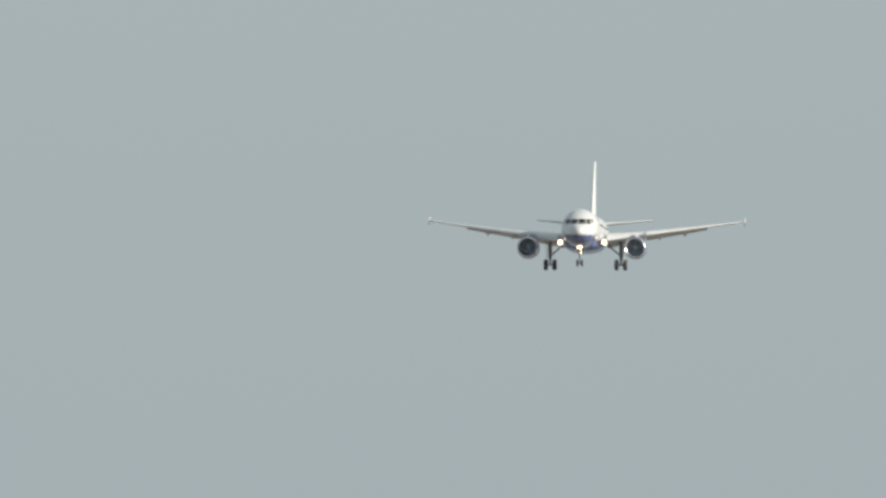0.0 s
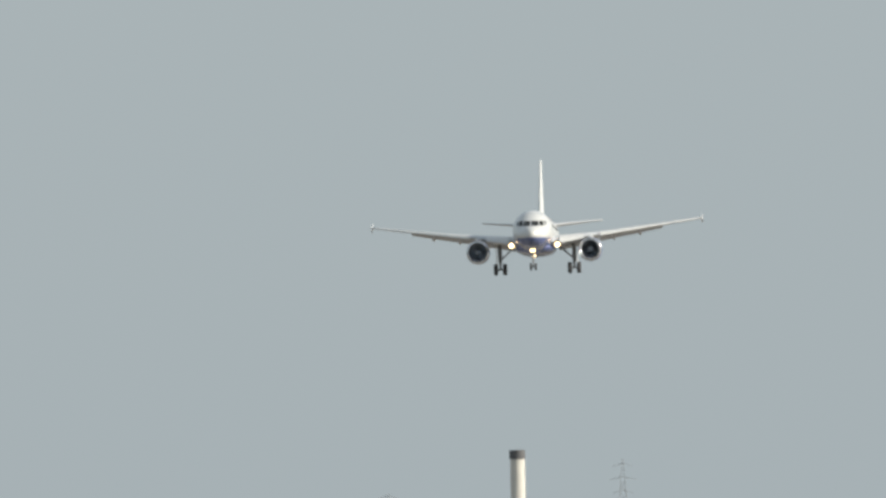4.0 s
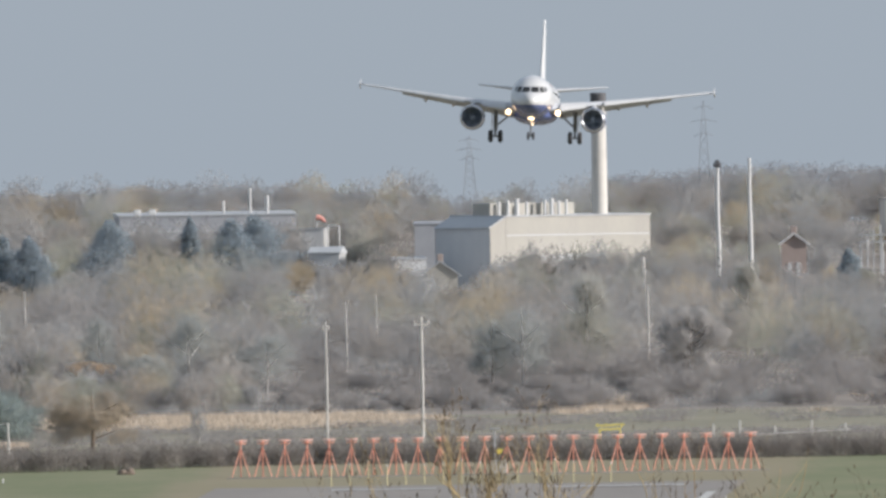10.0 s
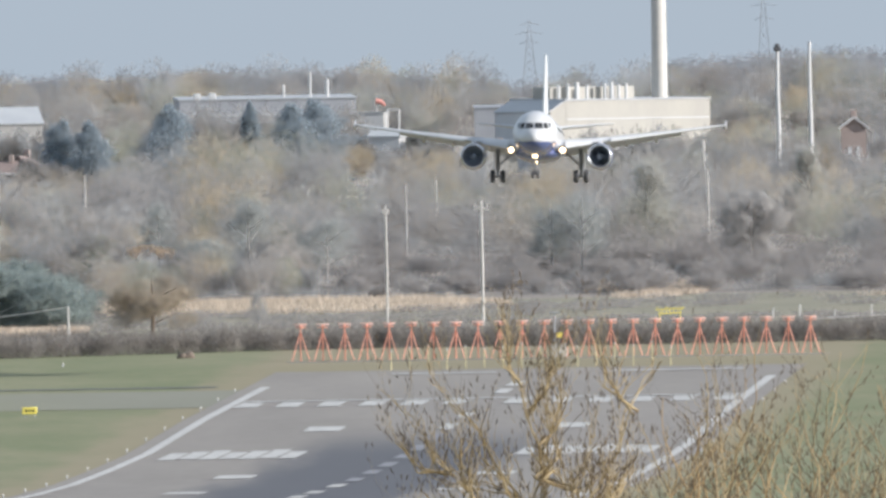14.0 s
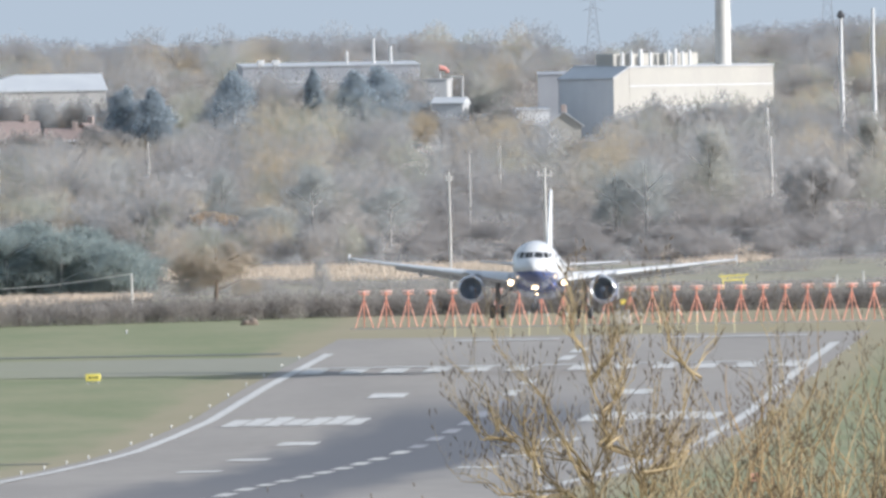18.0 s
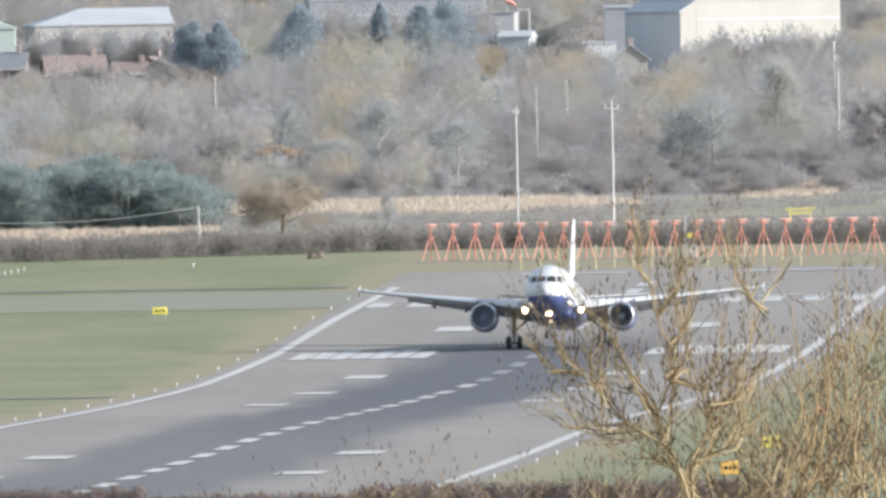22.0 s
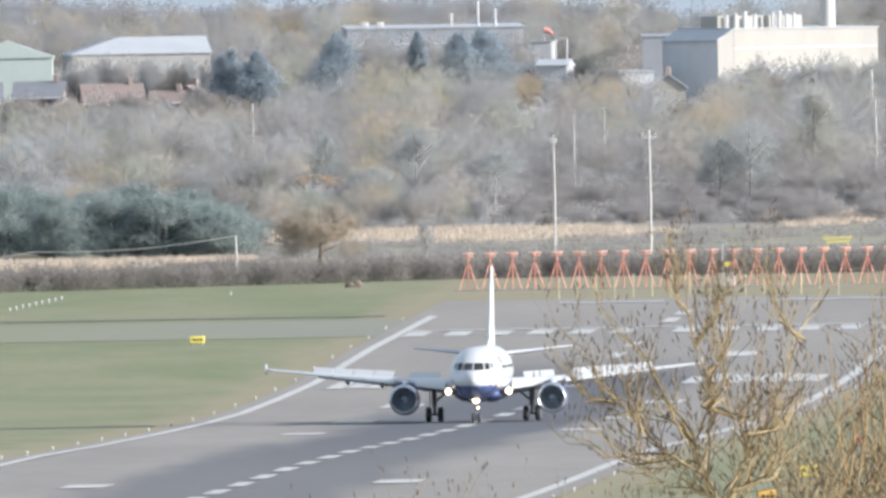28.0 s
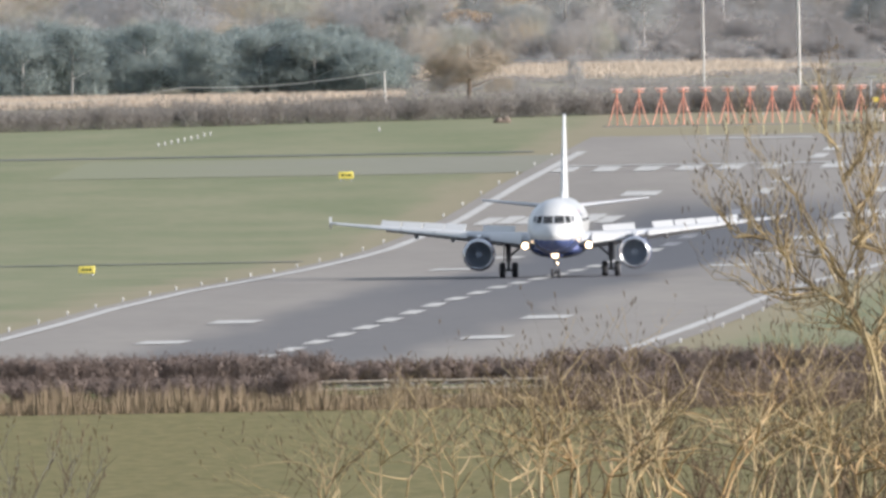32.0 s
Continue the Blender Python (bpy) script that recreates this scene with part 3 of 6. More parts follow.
def build_airliner():
    jet = group("airliner", "white twin-engined jet airliner with dark blue belly and gear down", "airliner")
    # fuselage
    bm = bmesh.new()
    ss = sorted({f[0] for f in FUS} | {0.04, 0.25, 0.7, 1.3, 1.9, 2.5, 3.1, 4.0, 5.2, 9.0, 15.0, 18.0, 23.0, 26.0, 29.0, 31.6})
    n = 48
    rings = [[bm.verts.new(hull_point(s, 2 * math.pi * i / n)) for i in range(n)] for s in ss]
    skin(bm, rings)
    for f in bm.faces:
        c = f.calc_center_median()
        if c.z < AXIS - 0.9 and c.y < NOSE + 27:
            f.material_index = 1
    part("fuselage", bm, [M_SKIN, M_BLUE], jet, "white fuselage with dark blue underside")
    bm = bmesh.new()
    rr = []
    for y, w, h in ((-8.4, 0.3, 0.1), (-7.2, 1.6, 0.5), (-5.0, 2.05, 0.75), (0.0, 2.05, 0.8), (2.5, 1.6, 0.55), (4.0, 0.3, 0.1)):
        rr.append([bm.verts.new((w * math.sin(2 * math.pi * i / 20), y, 2.2 + h * math.cos(2 * math.pi * i / 20))) for i in range(20)])
    skin(bm, rr)
    part("belly_fairing", bm, M_BLUE, jet)
    # cockpit panes
    for s in (-1, 1):
        for x0, x1, x0t, x1t, z0, z1 in ((0.06, 0.8, 0.06, 0.72, 0.3, 0.84), (0.93, 1.27, 0.82, 1.14, 0.32, 0.84), (1.36, 1.5, 1.24, 1.45, 0.4, 0.82)):
            bm = bmesh.new()
            g = []
            for j in range(4):
                v = j / 3
                row = []
                for i in range(4):
                    u = i / 3
                    x = (x0 + (x1 - x0) * u) * (1 - v) + (x0t + (x1t - x0t) * u) * v
                    p = on_nose(s * x, z0 + (z1 - z0) * v)
                    row.append(bm.verts.new(p + Vector((s * 0.012 * x, -0.03, 0.012))))
                g.append(row)
            for a, b in zip(g, g[1:]):
                for i in range(3):
                    bm.faces.new((a[i], a[i + 1], b[i + 1], b[i]))
            bmesh.ops.solidify(bm, geom=bm.faces[:], thickness=0.02)
            part("cockpit_window", bm, M_PANE if x0 < 1 else M_SIDEPANE, jet, "dark cockpit window pane" if x0 < 1 else "side window pane with sky reflection painted grey")
    # cabin windows, doors, ribbon emblem
    shared = None
    for s in (-1, 1):
        for k in range(30):
            if shared is None:
                bm = bmesh.new()
                bmesh.ops.create_circle(bm, cap_ends=True, segments=10, radius=0.5)
                bmesh.ops.transform(bm, matrix=pose(0, 0, 0, 0, 90, 0) @ Matrix.Diagonal((0.34, 0.23, 1, 1)), verts=bm.verts[:])
                bmesh.ops.solidify(bm, geom=bm.faces[:], thickness=0.015)
                first = part("cabin_window", bm, M_PANE, jet, smooth=False)
                shared, ob = first.data, first
            else:
                ob = new("cabin_window", shared)
                ob.parent = jet
            p = hull_point(7.0 + k * 0.53 + (1.0 if k > 14 else 0), s * radians(78))
            ob.location = p + Vector((s * 0.01, 0, 0))
        bm = bmesh.new()
        for a, b in ((4.7, 4.74), (5.5, 5.54)):
            r = [[bm.verts.new(hull_point(q, s * radians(th)) * 1.0 + Vector((s * 0.012, 0, 0))) for th in range(60, 116, 9)] for q in (a, b)]
            skin(bm, r, caps=False, close=False)
        part("door", bm, M_WING, jet, "outline of the cabin door")
        for mm, t0 in ((M_RED, 58), (M_BLUE, 66)):
            bm = bmesh.new()
            rows = []
            for i in range(7):
                q = 6.0 + i * 0.45
                th = t0 - 8 * math.sin(i / 6 * 3.0) + i * 1.3
                rows.append([bm.verts.new(hull_point(q, s * radians(th + e)) + Vector((s * 0.015, 0, 0.012))) for e in (-3.4 * math.sin((i + 0.4) / 6.8 * math.pi), 3.4 * math.sin((i + 0.4) / 6.8 * math.pi))])
            skin(bm, rows, caps=False, close=False)
            part("ribbon_emblem", bm, mm, jet)
    # fin, with rudder and a painted sweep of colour
    fin = [(0, 10.4, 6.1, 5.6, 0.1), (0, 11.6, 5.1, 7.2, 0.1), (0, 14.2, 3.2, 10.5, 0.1), (0, 15.4, 2.35, 11.85, 0.09), (0, 15.65, 1.9, 11.98, 0.06)]
    ob = part("tail_fin", surface(fin, 1, Vector(), True), [M_SKIN, M_RED, M_BLUE], jet, "white tail fin with red and blue sweep")
    for f in ob.data.polygons:
        c = f.center
        if c.y > 14.2 and 6.4 < c.z < 10 and abs(c.x) > 0.02:
            f.material_index = 1 if c.z > 8 else 2
    bm = bmesh.new()
    rr = [[bm.verts.new((w * math.sin(2 * math.pi * i / 10), y, z + h * math.cos(2 * math.pi * i / 10))) for i in range(10)] for y, z, w, h in ((7.8, 5.8, 0.05, 0.05), (10.0, 5.9, 0.18, 0.35), (13.0, 5.9, 0.22, 0.4))]
    skin(bm, rr)
    part("dorsal_fillet", bm, M_SKIN, jet)
    for s in (-1, 1):
        st = [(0.5, 12.6, 3.9, 5.05, 0.1), (3.4, 14.3, 2.5, 5.35, 0.1), (6.1, 15.9, 1.35, 5.64, 0.09), (6.22, 16.1, 1.0, 5.65, 0.08)]
        part("tailplane", surface(st, s, Vector()), M_WING, jet)
    # wings
    for s in (-1, 1):
        off = Vector((s * PIV.x, PIV.y, PIV.z))
        wing = part("wing", surface(WING, s, off), M_WING, jet, "swept grey wing with slats and flaps out")
        wing.location = off
        FLEX.append((wing, s, off.copy()))
        # slats along the leading edge, drooped
        for xa, xb in ((2.6, 5.0), (6.7, 9.1), (9.15, 11.6), (11.65, 14.1), (14.15, 16.5)):
            bm = bmesh.new()
            rings = []
            for x in (xa, xb):
                yl, c, z, t = wing_at(x)
                q = 0.16 * c
                h = t * c * 0.5
                pr = [(-0.6 * q, -h * 0.55), (-0.52 * q, -h * 0.05), (-0.1 * q, h * 0.62), (0.62 * q, h * 1.12), (0.62 * q, h * 1.0), (0.05 * q, h * 0.3), (-0.2 * q, -h * 0.3), (-0.3 * q, -h * 0.75)]
                rings.append([bm.verts.new(Vector((s * x, yl + a, z + b)) - off) for a, b in pr])
            skin(bm, rings)
            part("slat", bm, M_SKIN, wing, "pale extended slat")
        # flaps hanging behind and below
        for xa, xb in ((2.2, 6.3), (6.45, 12.9)):
            bm = bmesh.new()
            rings = []
            for x in (xa, xb):
                yl, c, z, t = wing_at(x)
                fc = 0.2 * c
                y0, z0 = yl + 0.97 * c, z - 0.02 * c
                ca, sa = math.cos(radians(24)), math.sin(radians(24))
                rings.append([bm.verts.new(Vector((s * x, y0 + a * ca + b * sa, z0 - a * sa + b * ca)) - off) for a, b in foil(fc, 0.16)])
            skin(bm, rings)
            part("flap", bm, M_WING, wing, "lowered flap")
        # aileron gap, fairings, fence, fixed lights
        for x in (4.6, 7.9, 10.6):
            yl, c, z, t = wing_at(x)
            bm = bmesh.new()
            tube(bm, [Vector((s * x, yl + 0.42 * c, z - 0.1 * c * 0.6)) - off, Vector((s * x, yl + 0.62 * c, z - 0.32)) - off, Vector((s * x, yl + 0.95 * c, z - 0.44)) - off,
                      Vector((s * x, yl + 1.2 * c, z - 0.62)) - off], [0.05, 0.17, 0.18, 0.03], 10)
            part("flap_track_fairing", bm, M_WING, wing)
        bm = bmesh.new()
        q = [(1.35, 4.1), (2.15, 4.6), (2.9, 4.72), (3.0, 4.68), (2.75, 4.25), (2.9, 3.92), (2.8, 3.82), (2.1, 3.98)]
        a = [bm.verts.new(Vector((s * 16.93, y, z)) - off) for y, z in q]
        b = [bm.verts.new(Vector((s * 17.05, y, z)) - off) for y, z in q]
        skin(bm, [a, b])
        part("wingtip_fence", bm, M_SKIN, wing)
        for i, (xa, xb) in enumerate(((3.3, 5.7), (7.0, 8.55), (8.6, 10.15), (10.2, 11.75), (11.8, 13.3))):
            xm = (xa + xb) / 2
            yl, c, z, t = wing_at(xm)
            y2 = [wing_at(x)[0] + 0.68 * wing_at(x)[1] for x in (xa, xb)]
            z2 = [wing_at(x)[2] + 0.4 * wing_at(x)[3] * wing_at(x)[1] for x in (xa, xb)]
            hinge = Vector((s * xm, sum(y2) / 2, sum(z2) / 2 + 0.0)) - off
            ax = Vector((s * (xb - xa), y2[1] - y2[0], z2[1] - z2[0]))
            bm = bmesh.new()
            w = ax.length / 2 - 0.02
            box(bm, -w, w, 0.0, 0.82 - 0.05 * i, -0.03, 0.02, 0.012)
            sp = part("spoiler", bm, M_SKIN, wing, "white spoiler panel")
            d = ax.normalized() * s
            e = Matrix((d, Vector((0, 0, 1)).cross(d).normalized(), d.cross(Vector((0, 0, 1)).cross(d).normalized()))).transposed().to_4x4()
            sp.matrix_basis = Matrix.Translation(hinge) @ e
            SPOIL.append((sp, Matrix.Translation(hinge) @ e))
    # engines
    for s in (-1, 1):
        c = (s * 5.75, -8.35, 1.82)
        bm = bmesh.new()
        lathe(bm, [(0.12, 1.12), (0.6, 1.19), (1.3, 1.215), (2.2, 1.18), (3.0, 1.05), (3.35, 0.94), (3.3, 0.9), (2.4, 0.95)], 40, c)
        eng = part("engine", bm, M_BLUE, jet, "dark blue engine cowl with bright intake lip")
        bm = bmesh.new()
        lathe(bm, [(0.3, 0.9), (0.12, 0.92), (0.02, 0.97), (-0.03, 1.03), (0.01, 1.08), (0.12, 1.122), (0.3, 1.155)], 40, c)
        part("intake_lip", bm, M_ALLOY, eng, "polished metal intake lip")
        bm = bmesh.new()
        lathe(bm, [(0.28, 0.9), (0.9, 0.87), (1.05, 0.87), (1.06, 0.02)], 32, c)
        part("intake_duct", bm, M_DARK, eng)
        bm = bmesh.new()
        p = [(0.26, -0.05), (0.26, 0.05), (0.86, 0.11), (0.86, -0.03)]
        bm.faces.new([bm.verts.new((r * math.cos(w / r), 0.12 if w > 0 else 0, r * math.sin(w / r))) for r, w in p])
        bmesh.ops.solidify(bm, geom=bm.faces[:], thickness=0.02)
        blade = part("fan_blade", bm, M_BLADE, eng)
        for k in range(24):
            ob = blade if k == 0 else new("fan_blade", blade.data)
            ob.parent = eng
            ob.matrix_basis = pose(c[0], c[1] + 0.85, c[2], 0, 15 * k, 0)
        bm = bmesh.new()
        lathe(bm, [(0.45, 0.01), (0.55, 0.1), (0.85, 0.28), (1.0, 0.3)], 20, c)
        part("spinner", bm, M_BLADE, eng)
        bm = bmesh.new()
        lathe(bm, [(3.0, 0.7), (4.0, 0.58), (4.5, 0.42), (4.7, 0.3), (5.2, 0.05)], 24, c)
        part("core_nozzle", bm, M_STEEL, eng)
        bm = bmesh.new()
        rr = []
        for y, z0, z1, w in ((-7.6, 2.95, 3.1, 0.06), (-6.0, 2.7, 3.3, 0.2), (-3.8, 2.5, 3.25, 0.22), (-1.5, 2.75, 3.1, 0.06)):
            rr.append([bm.verts.new((s * 5.75 + a * w, y, z)) for a, z in ((-1, z0), (1, z0), (1, z1), (-1, z1))])
        skin(bm, rr)
        part("engine_pylon", bm, M_SKIN, jet)
    # landing gear
    def wheel(parent, x, y, r, w):
        bm = bmesh.new()
        prof = [(-w / 2, r * 0.55), (-w / 2, r * 0.8), (-w * 0.38, r * 0.95), (-w * 0.15, r), (w * 0.15, r), (w * 0.38, r * 0.95), (w / 2, r * 0.8), (w / 2, r * 0.55)]
        rr = [[bm.verts.new((x + a, y + b * math.cos(2 * math.pi * i / 24), r + b * math.sin(2 * math.pi * i / 24))) for i in range(24)] for a, b in prof]
        skin(bm, rr)
        part("wheel", bm, M_TYRE, parent, "black tyre")
        bm = bmesh.new()
        rr = [[bm.verts.new((x + a, y + b * math.cos(2 * math.pi * i / 16), r + b * math.sin(2 * math.pi * i / 16))) for i in range(16)] for a, b in ((-w * 0.52, r * 0.2), (-w * 0.5, r * 0.54), (w * 0.5, r * 0.54), (w * 0.52, r * 0.2))]
        skin(bm, rr)
        part("rim", bm, M_STEEL, parent)
    for s in (-1, 1):
        bm = bmesh.new()
        x = s * 3.79
        tube(bm, [(x, 0, 0.58), (x, 0, 1.3)], [0.11, 0.11], 12)
        tube(bm, [(x, 0, 1.2), (x, -0.1, 3.1)], [0.19, 0.21], 12)
        tube(bm, [(x - 0.62, 0, 0.58), (x + 0.62, 0, 0.58)], [0.09, 0.09], 10)
        strut = part("main_gear", bm, M_STEEL, jet, "grey landing gear leg with two black tyres")
        bm = bmesh.new()
        tube(bm, [(x, -0.05, 1.5), (x - s * 1.35, -0.2, 2.7)], [0.08, 0.09], 8)
        part("side_brace", bm, M_STEEL, strut)
        bm = bmesh.new()
        box(bm, x + s * 0.3, x + s * 0.36, -0.75, 0.75, 1.15, 2.75, 0.02)
        part("gear_door", bm, M_SKIN, strut)
        for o in (-0.465, 0.465):
            wheel(strut, x + o, 0, 0.585, 0.43)
        GEAR.append(strut)
    bm = bmesh.new()
    tube(bm, [(0, -11.04, 0.38), (0, -11.1, 1.2)], [0.07, 0.08], 10)
    tube(bm, [(0, -11.1, 1.1), (0, -11.25, 2.2)], [0.11, 0.12], 10)
    tube(bm, [(-0.35, -11.04, 0.38), (0.35, -11.04, 0.38)], [0.06, 0.06], 8)
    tube(bm, [(0, -11.2, 1.5), (0, -12.4, 2.1)], [0.05, 0.05], 8)
    nose = part("nose_gear", bm, M_STEEL, jet, "slim nose gear leg with two small tyres")
    for o in (-0.25, 0.25):
        wheel(nose, o, -11.04, 0.38, 0.22)
    GEAR.append(nose)
    for s in (-1, 1):
        bm = bmesh.new()
        box(bm, s * 0.42 - 0.02, s * 0.42 + 0.02, -12.0, -10.4, 1.45, 2.05, 0.01)
        part("nose_gear_door", bm, M_BLUE, jet)
    for x, y, z, r, up in ((-2.35, -6.95, 2.42, 0.24, 0), (2.35, -6.95, 2.42, 0.24, 0), (0.0, -11.5, 1.78, 0.26, 0), (0.16, -11.4, 1.15, 0.08, 0)):
        bm = bmesh.new()
        lathe(bm, [(-0.1, 0.02), (-0.08, r * 0.6), (0.0, r * 0.95), (0.06, r)], 20, (x, y, z))
        lp = part("landing_light", bm, M_LAMP, jet, "glowing landing light")
        bm = bmesh.new()
        lathe(bm, [(0.05, r * 1.06), (0.12, r * 1.06), (0.3, r * 0.4), (0.32, 0.02)], 20, (x, y, z))
        part("lamp_housing", bm, M_ALLOY, lp)
    return jet


airliner = build_airliner()


# ---- things on the airfield ----
def antenna_mast():
    g = group("antenna_mast", "orange antenna mast on splayed legs with T-shaped top", "antenna mast", grp="localizer antenna row")
    bm = bmesh.new()
    tube(bm, [(0, 0, 0), (0, 0, 3.05)], [0.07, 0.065], 8)
    part("mast", bm, M_ORANGE, g)
    for sx, sy in ((-1, -1), (1, -1), (-1, 1), (1, 1)):
        bm = bmesh.new()
        tube(bm, [(sx * 0.82, sy * 0.3, 0.0), (sx * 0.05, sy * 0.05, 2.55)], [0.05, 0.045], 6)
        part("leg", bm, M_ORANGE, g)
    bm = bmesh.new()
    box(bm, -0.48, 0.48, -0.5, 0.5, 3.05, 3.13, 0.02)
    box(bm, -0.1, 0.1, -1.1, 1.1, 3.13, 3.3, 0.03)
    part("antenna", bm, M_ORANGE, g)
    bm = bmesh.new()
    box(bm, -0.58, 0.58, -0.14, 0.14, 3.3, 3.42, 0.03)
    part("radome", bm, mat("pale_orange_cover", (0.88, 0.6, 0.5), (0.84, 0.54, 0.44), 2.0, 0.5), g, "paler orange cover")
    return g


first = antenna_mast()
for k in range(24):
    b = place(655 + 39.25 * k, 582 - 0.52 * k, 4170)
    m = pose(b.x, 4170, height(4170), 0, 0, random.uniform(-3, 3))
    if k == 0:
        first.matrix_basis = m
    else:
        copy_thing(first, m)
bm = bmesh.new()
b0, b1 = place(630, 585, 4164), place(1590, 573, 4164)
box(bm, b0.x, b1.x, 4162, 4163, height(4163) - 0.3, height(4163) + 0.12, 0.02)
tagged(part("footing_beam", bm, M_KERB), "low weathered concrete beam before the antenna row", "kerb")


def stake(h):
    g = group("approach_light", "thin faded yellow approach light stake", "light", grp="approach light stakes")
    bm = bmesh.new()
    tube(bm, [(0, 0, 0), (0, 0, h)], [0.05, 0.04], 6)
    part("stake", bm, M_STAKE, g)
    bm = bmesh.new()
    tube(bm, [(0, 0, h), (0, 0, h + 0.16)], [0.1, 0.08], 8)
    part("lamp", bm, M_POLE, g)
    return g


for k in range(16):
    y = 4120 + 4 * (k % 3)
    x = place(815 + 33 * k, 600, y).x
    g = stake(1.7 + 0.5 * ((k * 7) % 5) / 5)
    g.matrix_basis = pose(x, y, height(y) - 0.03)


def guidance_sign(w, h, mm):
    g = group("guidance_sign", "yellow taxiway guidance sign on short legs", "sign", grp="taxiway signs")
    bm = bmesh.new()
    box(bm, -w / 2, w / 2, -0.14, 0.14, 0.25, 0.25 + h, 0.04)
    part("board", bm, mm, g)
    for s in (-1, 1):
        bm = bmesh.new()
        tube(bm, [(s * w * 0.35, 0, 0), (s * w * 0.35, 0, 0.3)], [0.05, 0.05], 6)
        part("leg", bm, M_GALV, g)
    for a, b in ((-0.3, -0.12), (-0.04, 0.08), (0.16, 0.32)):
        bm = bmesh.new()
        box(bm, a * w, b * w, -0.165, -0.141, 0.25 + h * 0.38, 0.25 + h * 0.64, 0.01)
        part("lettering_bar", bm, M_BLACK, g, "illegible dark lettering")
    return g


def on_land(u, v):
    """Where the bearing meets the land."""
    lo, hi = 2200.0, 4235.0
    for _ in range(50):
        d = (lo + hi) / 2
        if place(u, v, d).z > height(d):
            lo = d
        else:
            hi = d
    return Vector((place(u, v, d).x, d, height(d)))


for u, v, w, h, mm in ((175, 683, 1.3, 0.62, M_YELLOW), (-284, 851, 1.25, 0.55, M_YELLOW), (1258, 920, 1.3, 0.75, M_YELLOW), (1184, 968, 1.25, 0.85, mat('amber_sign_paint', (0.9, 0.55, 0.12), (0.85, 0.48, 0.14), 2.0, 0.5)), (1348, 862, 0.8, 0.6, M_ORANGE)):
    p = on_land(u, v)
    g = guidance_sign(w, h, mm)
    g.matrix_basis = pose(*p, 0, 0, random.uniform(-4, 4))


def edge_light():
    g = group("runway_edge_light", "small white runway edge light", "light", grp="runway edge lights")
    bm = bmesh.new()
    tube(bm, [(0, 0, 0), (0, 0, 0.18)], [0.07, 0.05], 8)
    part("stem", bm, M_GALV, g)
    bm = bmesh.new()
    tube(bm, [(0, 0, 0.18), (0, 0, 0.26), (0, 0, 0.33)], [0.09, 0.09, 0.04], 10)
    part("lens", bm, M_STACK, g)
    return g


el = edge_light()
n = 0
for k in range(28):
    y = 2890 + 42 * k
    for s in (-1, 1):
        m = pose(middle(y) + s * 24.5, y, height(y) - 0.02)
        if n == 0:
            el.matrix_basis = m
        else:
            copy_thing(el, m)
        n += 1
for u, v in [(-157 + 11.5 * k, 622 - 2.5 * k) for k in range(9)] + [(234, 594)]:
    p = on_land(u, v)
    copy_thing(el, pose(*p) @ Matrix.Diagonal((1.15, 1.15, 1.2, 1)))


def utility_pole(h, r, arm):
    g = group("utility_pole", "tall pale weathered wooden utility pole", "pole", grp="utility poles")
    bm = bmesh.new()
    tube(bm, [(0, 0, 0), (0.05, 0, h * 0.5), (0, 0, h)], [r * 1.25, r, r * 0.8], 10)
    part("pole", bm, M_POLE, g)
    if arm:
        bm = bmesh.new()
        box(bm, -arm / 2, arm / 2, -0.06, 0.06, h - 0.8, h - 0.66, 0.02)
        part("crossarm", bm, M_POLE, g)
        for a in (-0.48, 0, 0.48):
            bm = bmesh.new()
            tube(bm, [(a * arm, 0, h - 0.66), (a * arm, 0, h - 0.45), (a * arm, 0, h - 0.36)], [0.05, 0.09, 0.04], 8)
            part("insulator", bm, M_STACK, g)
    return g


for u, v0, v1, d, r, arm in ((808, 512, 308, 4252, 0.095, 0.5), (977, 500, 300, 4252, 0.12, 1.3), (842, 365, 272, 4420, 0.06, 0), (895, 312, 262, 4470, 0.05, 0), (1376, 330, 245, 4440, 0.08, 0),
                             (243, 521, 487, 4248, 0.1, 0), (273, 310, 255, 4480, 0.05, 0), (1368, 222, 193, 4600, 0.14, 0), (657, 205, 165, 4650, 0.1, 0)):
    b, t = place(u, v0, d), place(u, v1, d)
    z = min(land(b.x, d), b.z) - 0.4
    utility_pole(t.z - z, r, arm).matrix_basis = pose(b.x, d, z)


def lamp_column(h, head):
    g = group("light_column", "white steel column with dark lamp head", "lamp post", grp="light columns")
    bm = bmesh.new()
    tube(bm, [(0, 0, 0), (0.06, 0, h * 0.4), (-0.03, 0, h * 0.7), (0, 0, h)], [0.24, 0.22, 0.2, 0.17], 10)
    part("column", bm, M_SKIN, g)
    if head:
        bm = bmesh.new()
        box(bm, -0.4, 0.4, -0.35, 0.35, h, h + 0.5, 0.1)
        box(bm, -0.25, 0.25, -0.25, 0.25, h + 0.5, h + 0.75, 0.08)
        part("lamp_head", bm, M_CAP, g)
    return g


for u, v0, v1, head in ((1500, 160, 35, True), (1557, 172, 18, False)):
    d = 4640
    b, t = place(u, v0, d), place(u, v1, d)
    z = min(land(b.x, d), b.z) - 0.3
    lamp_column(t.z - z, head).matrix_basis = pose(b.x, d, z)

# the wire that leads along the pines
bm = bmesh.new()
a, b = place(243, 488, 4248), place(-470, 545, 4248)
tube(bm, [a.lerp(b, k / 10) - Vector((0, 0, 0.5 * math.sin(math.pi * (k % 5) / 5))) for k in range(11)], [0.03] * 11, 5)
tagged(part("overhead_wire", bm, M_POLE), "thin pale wire running from the post along the pines", "wire")

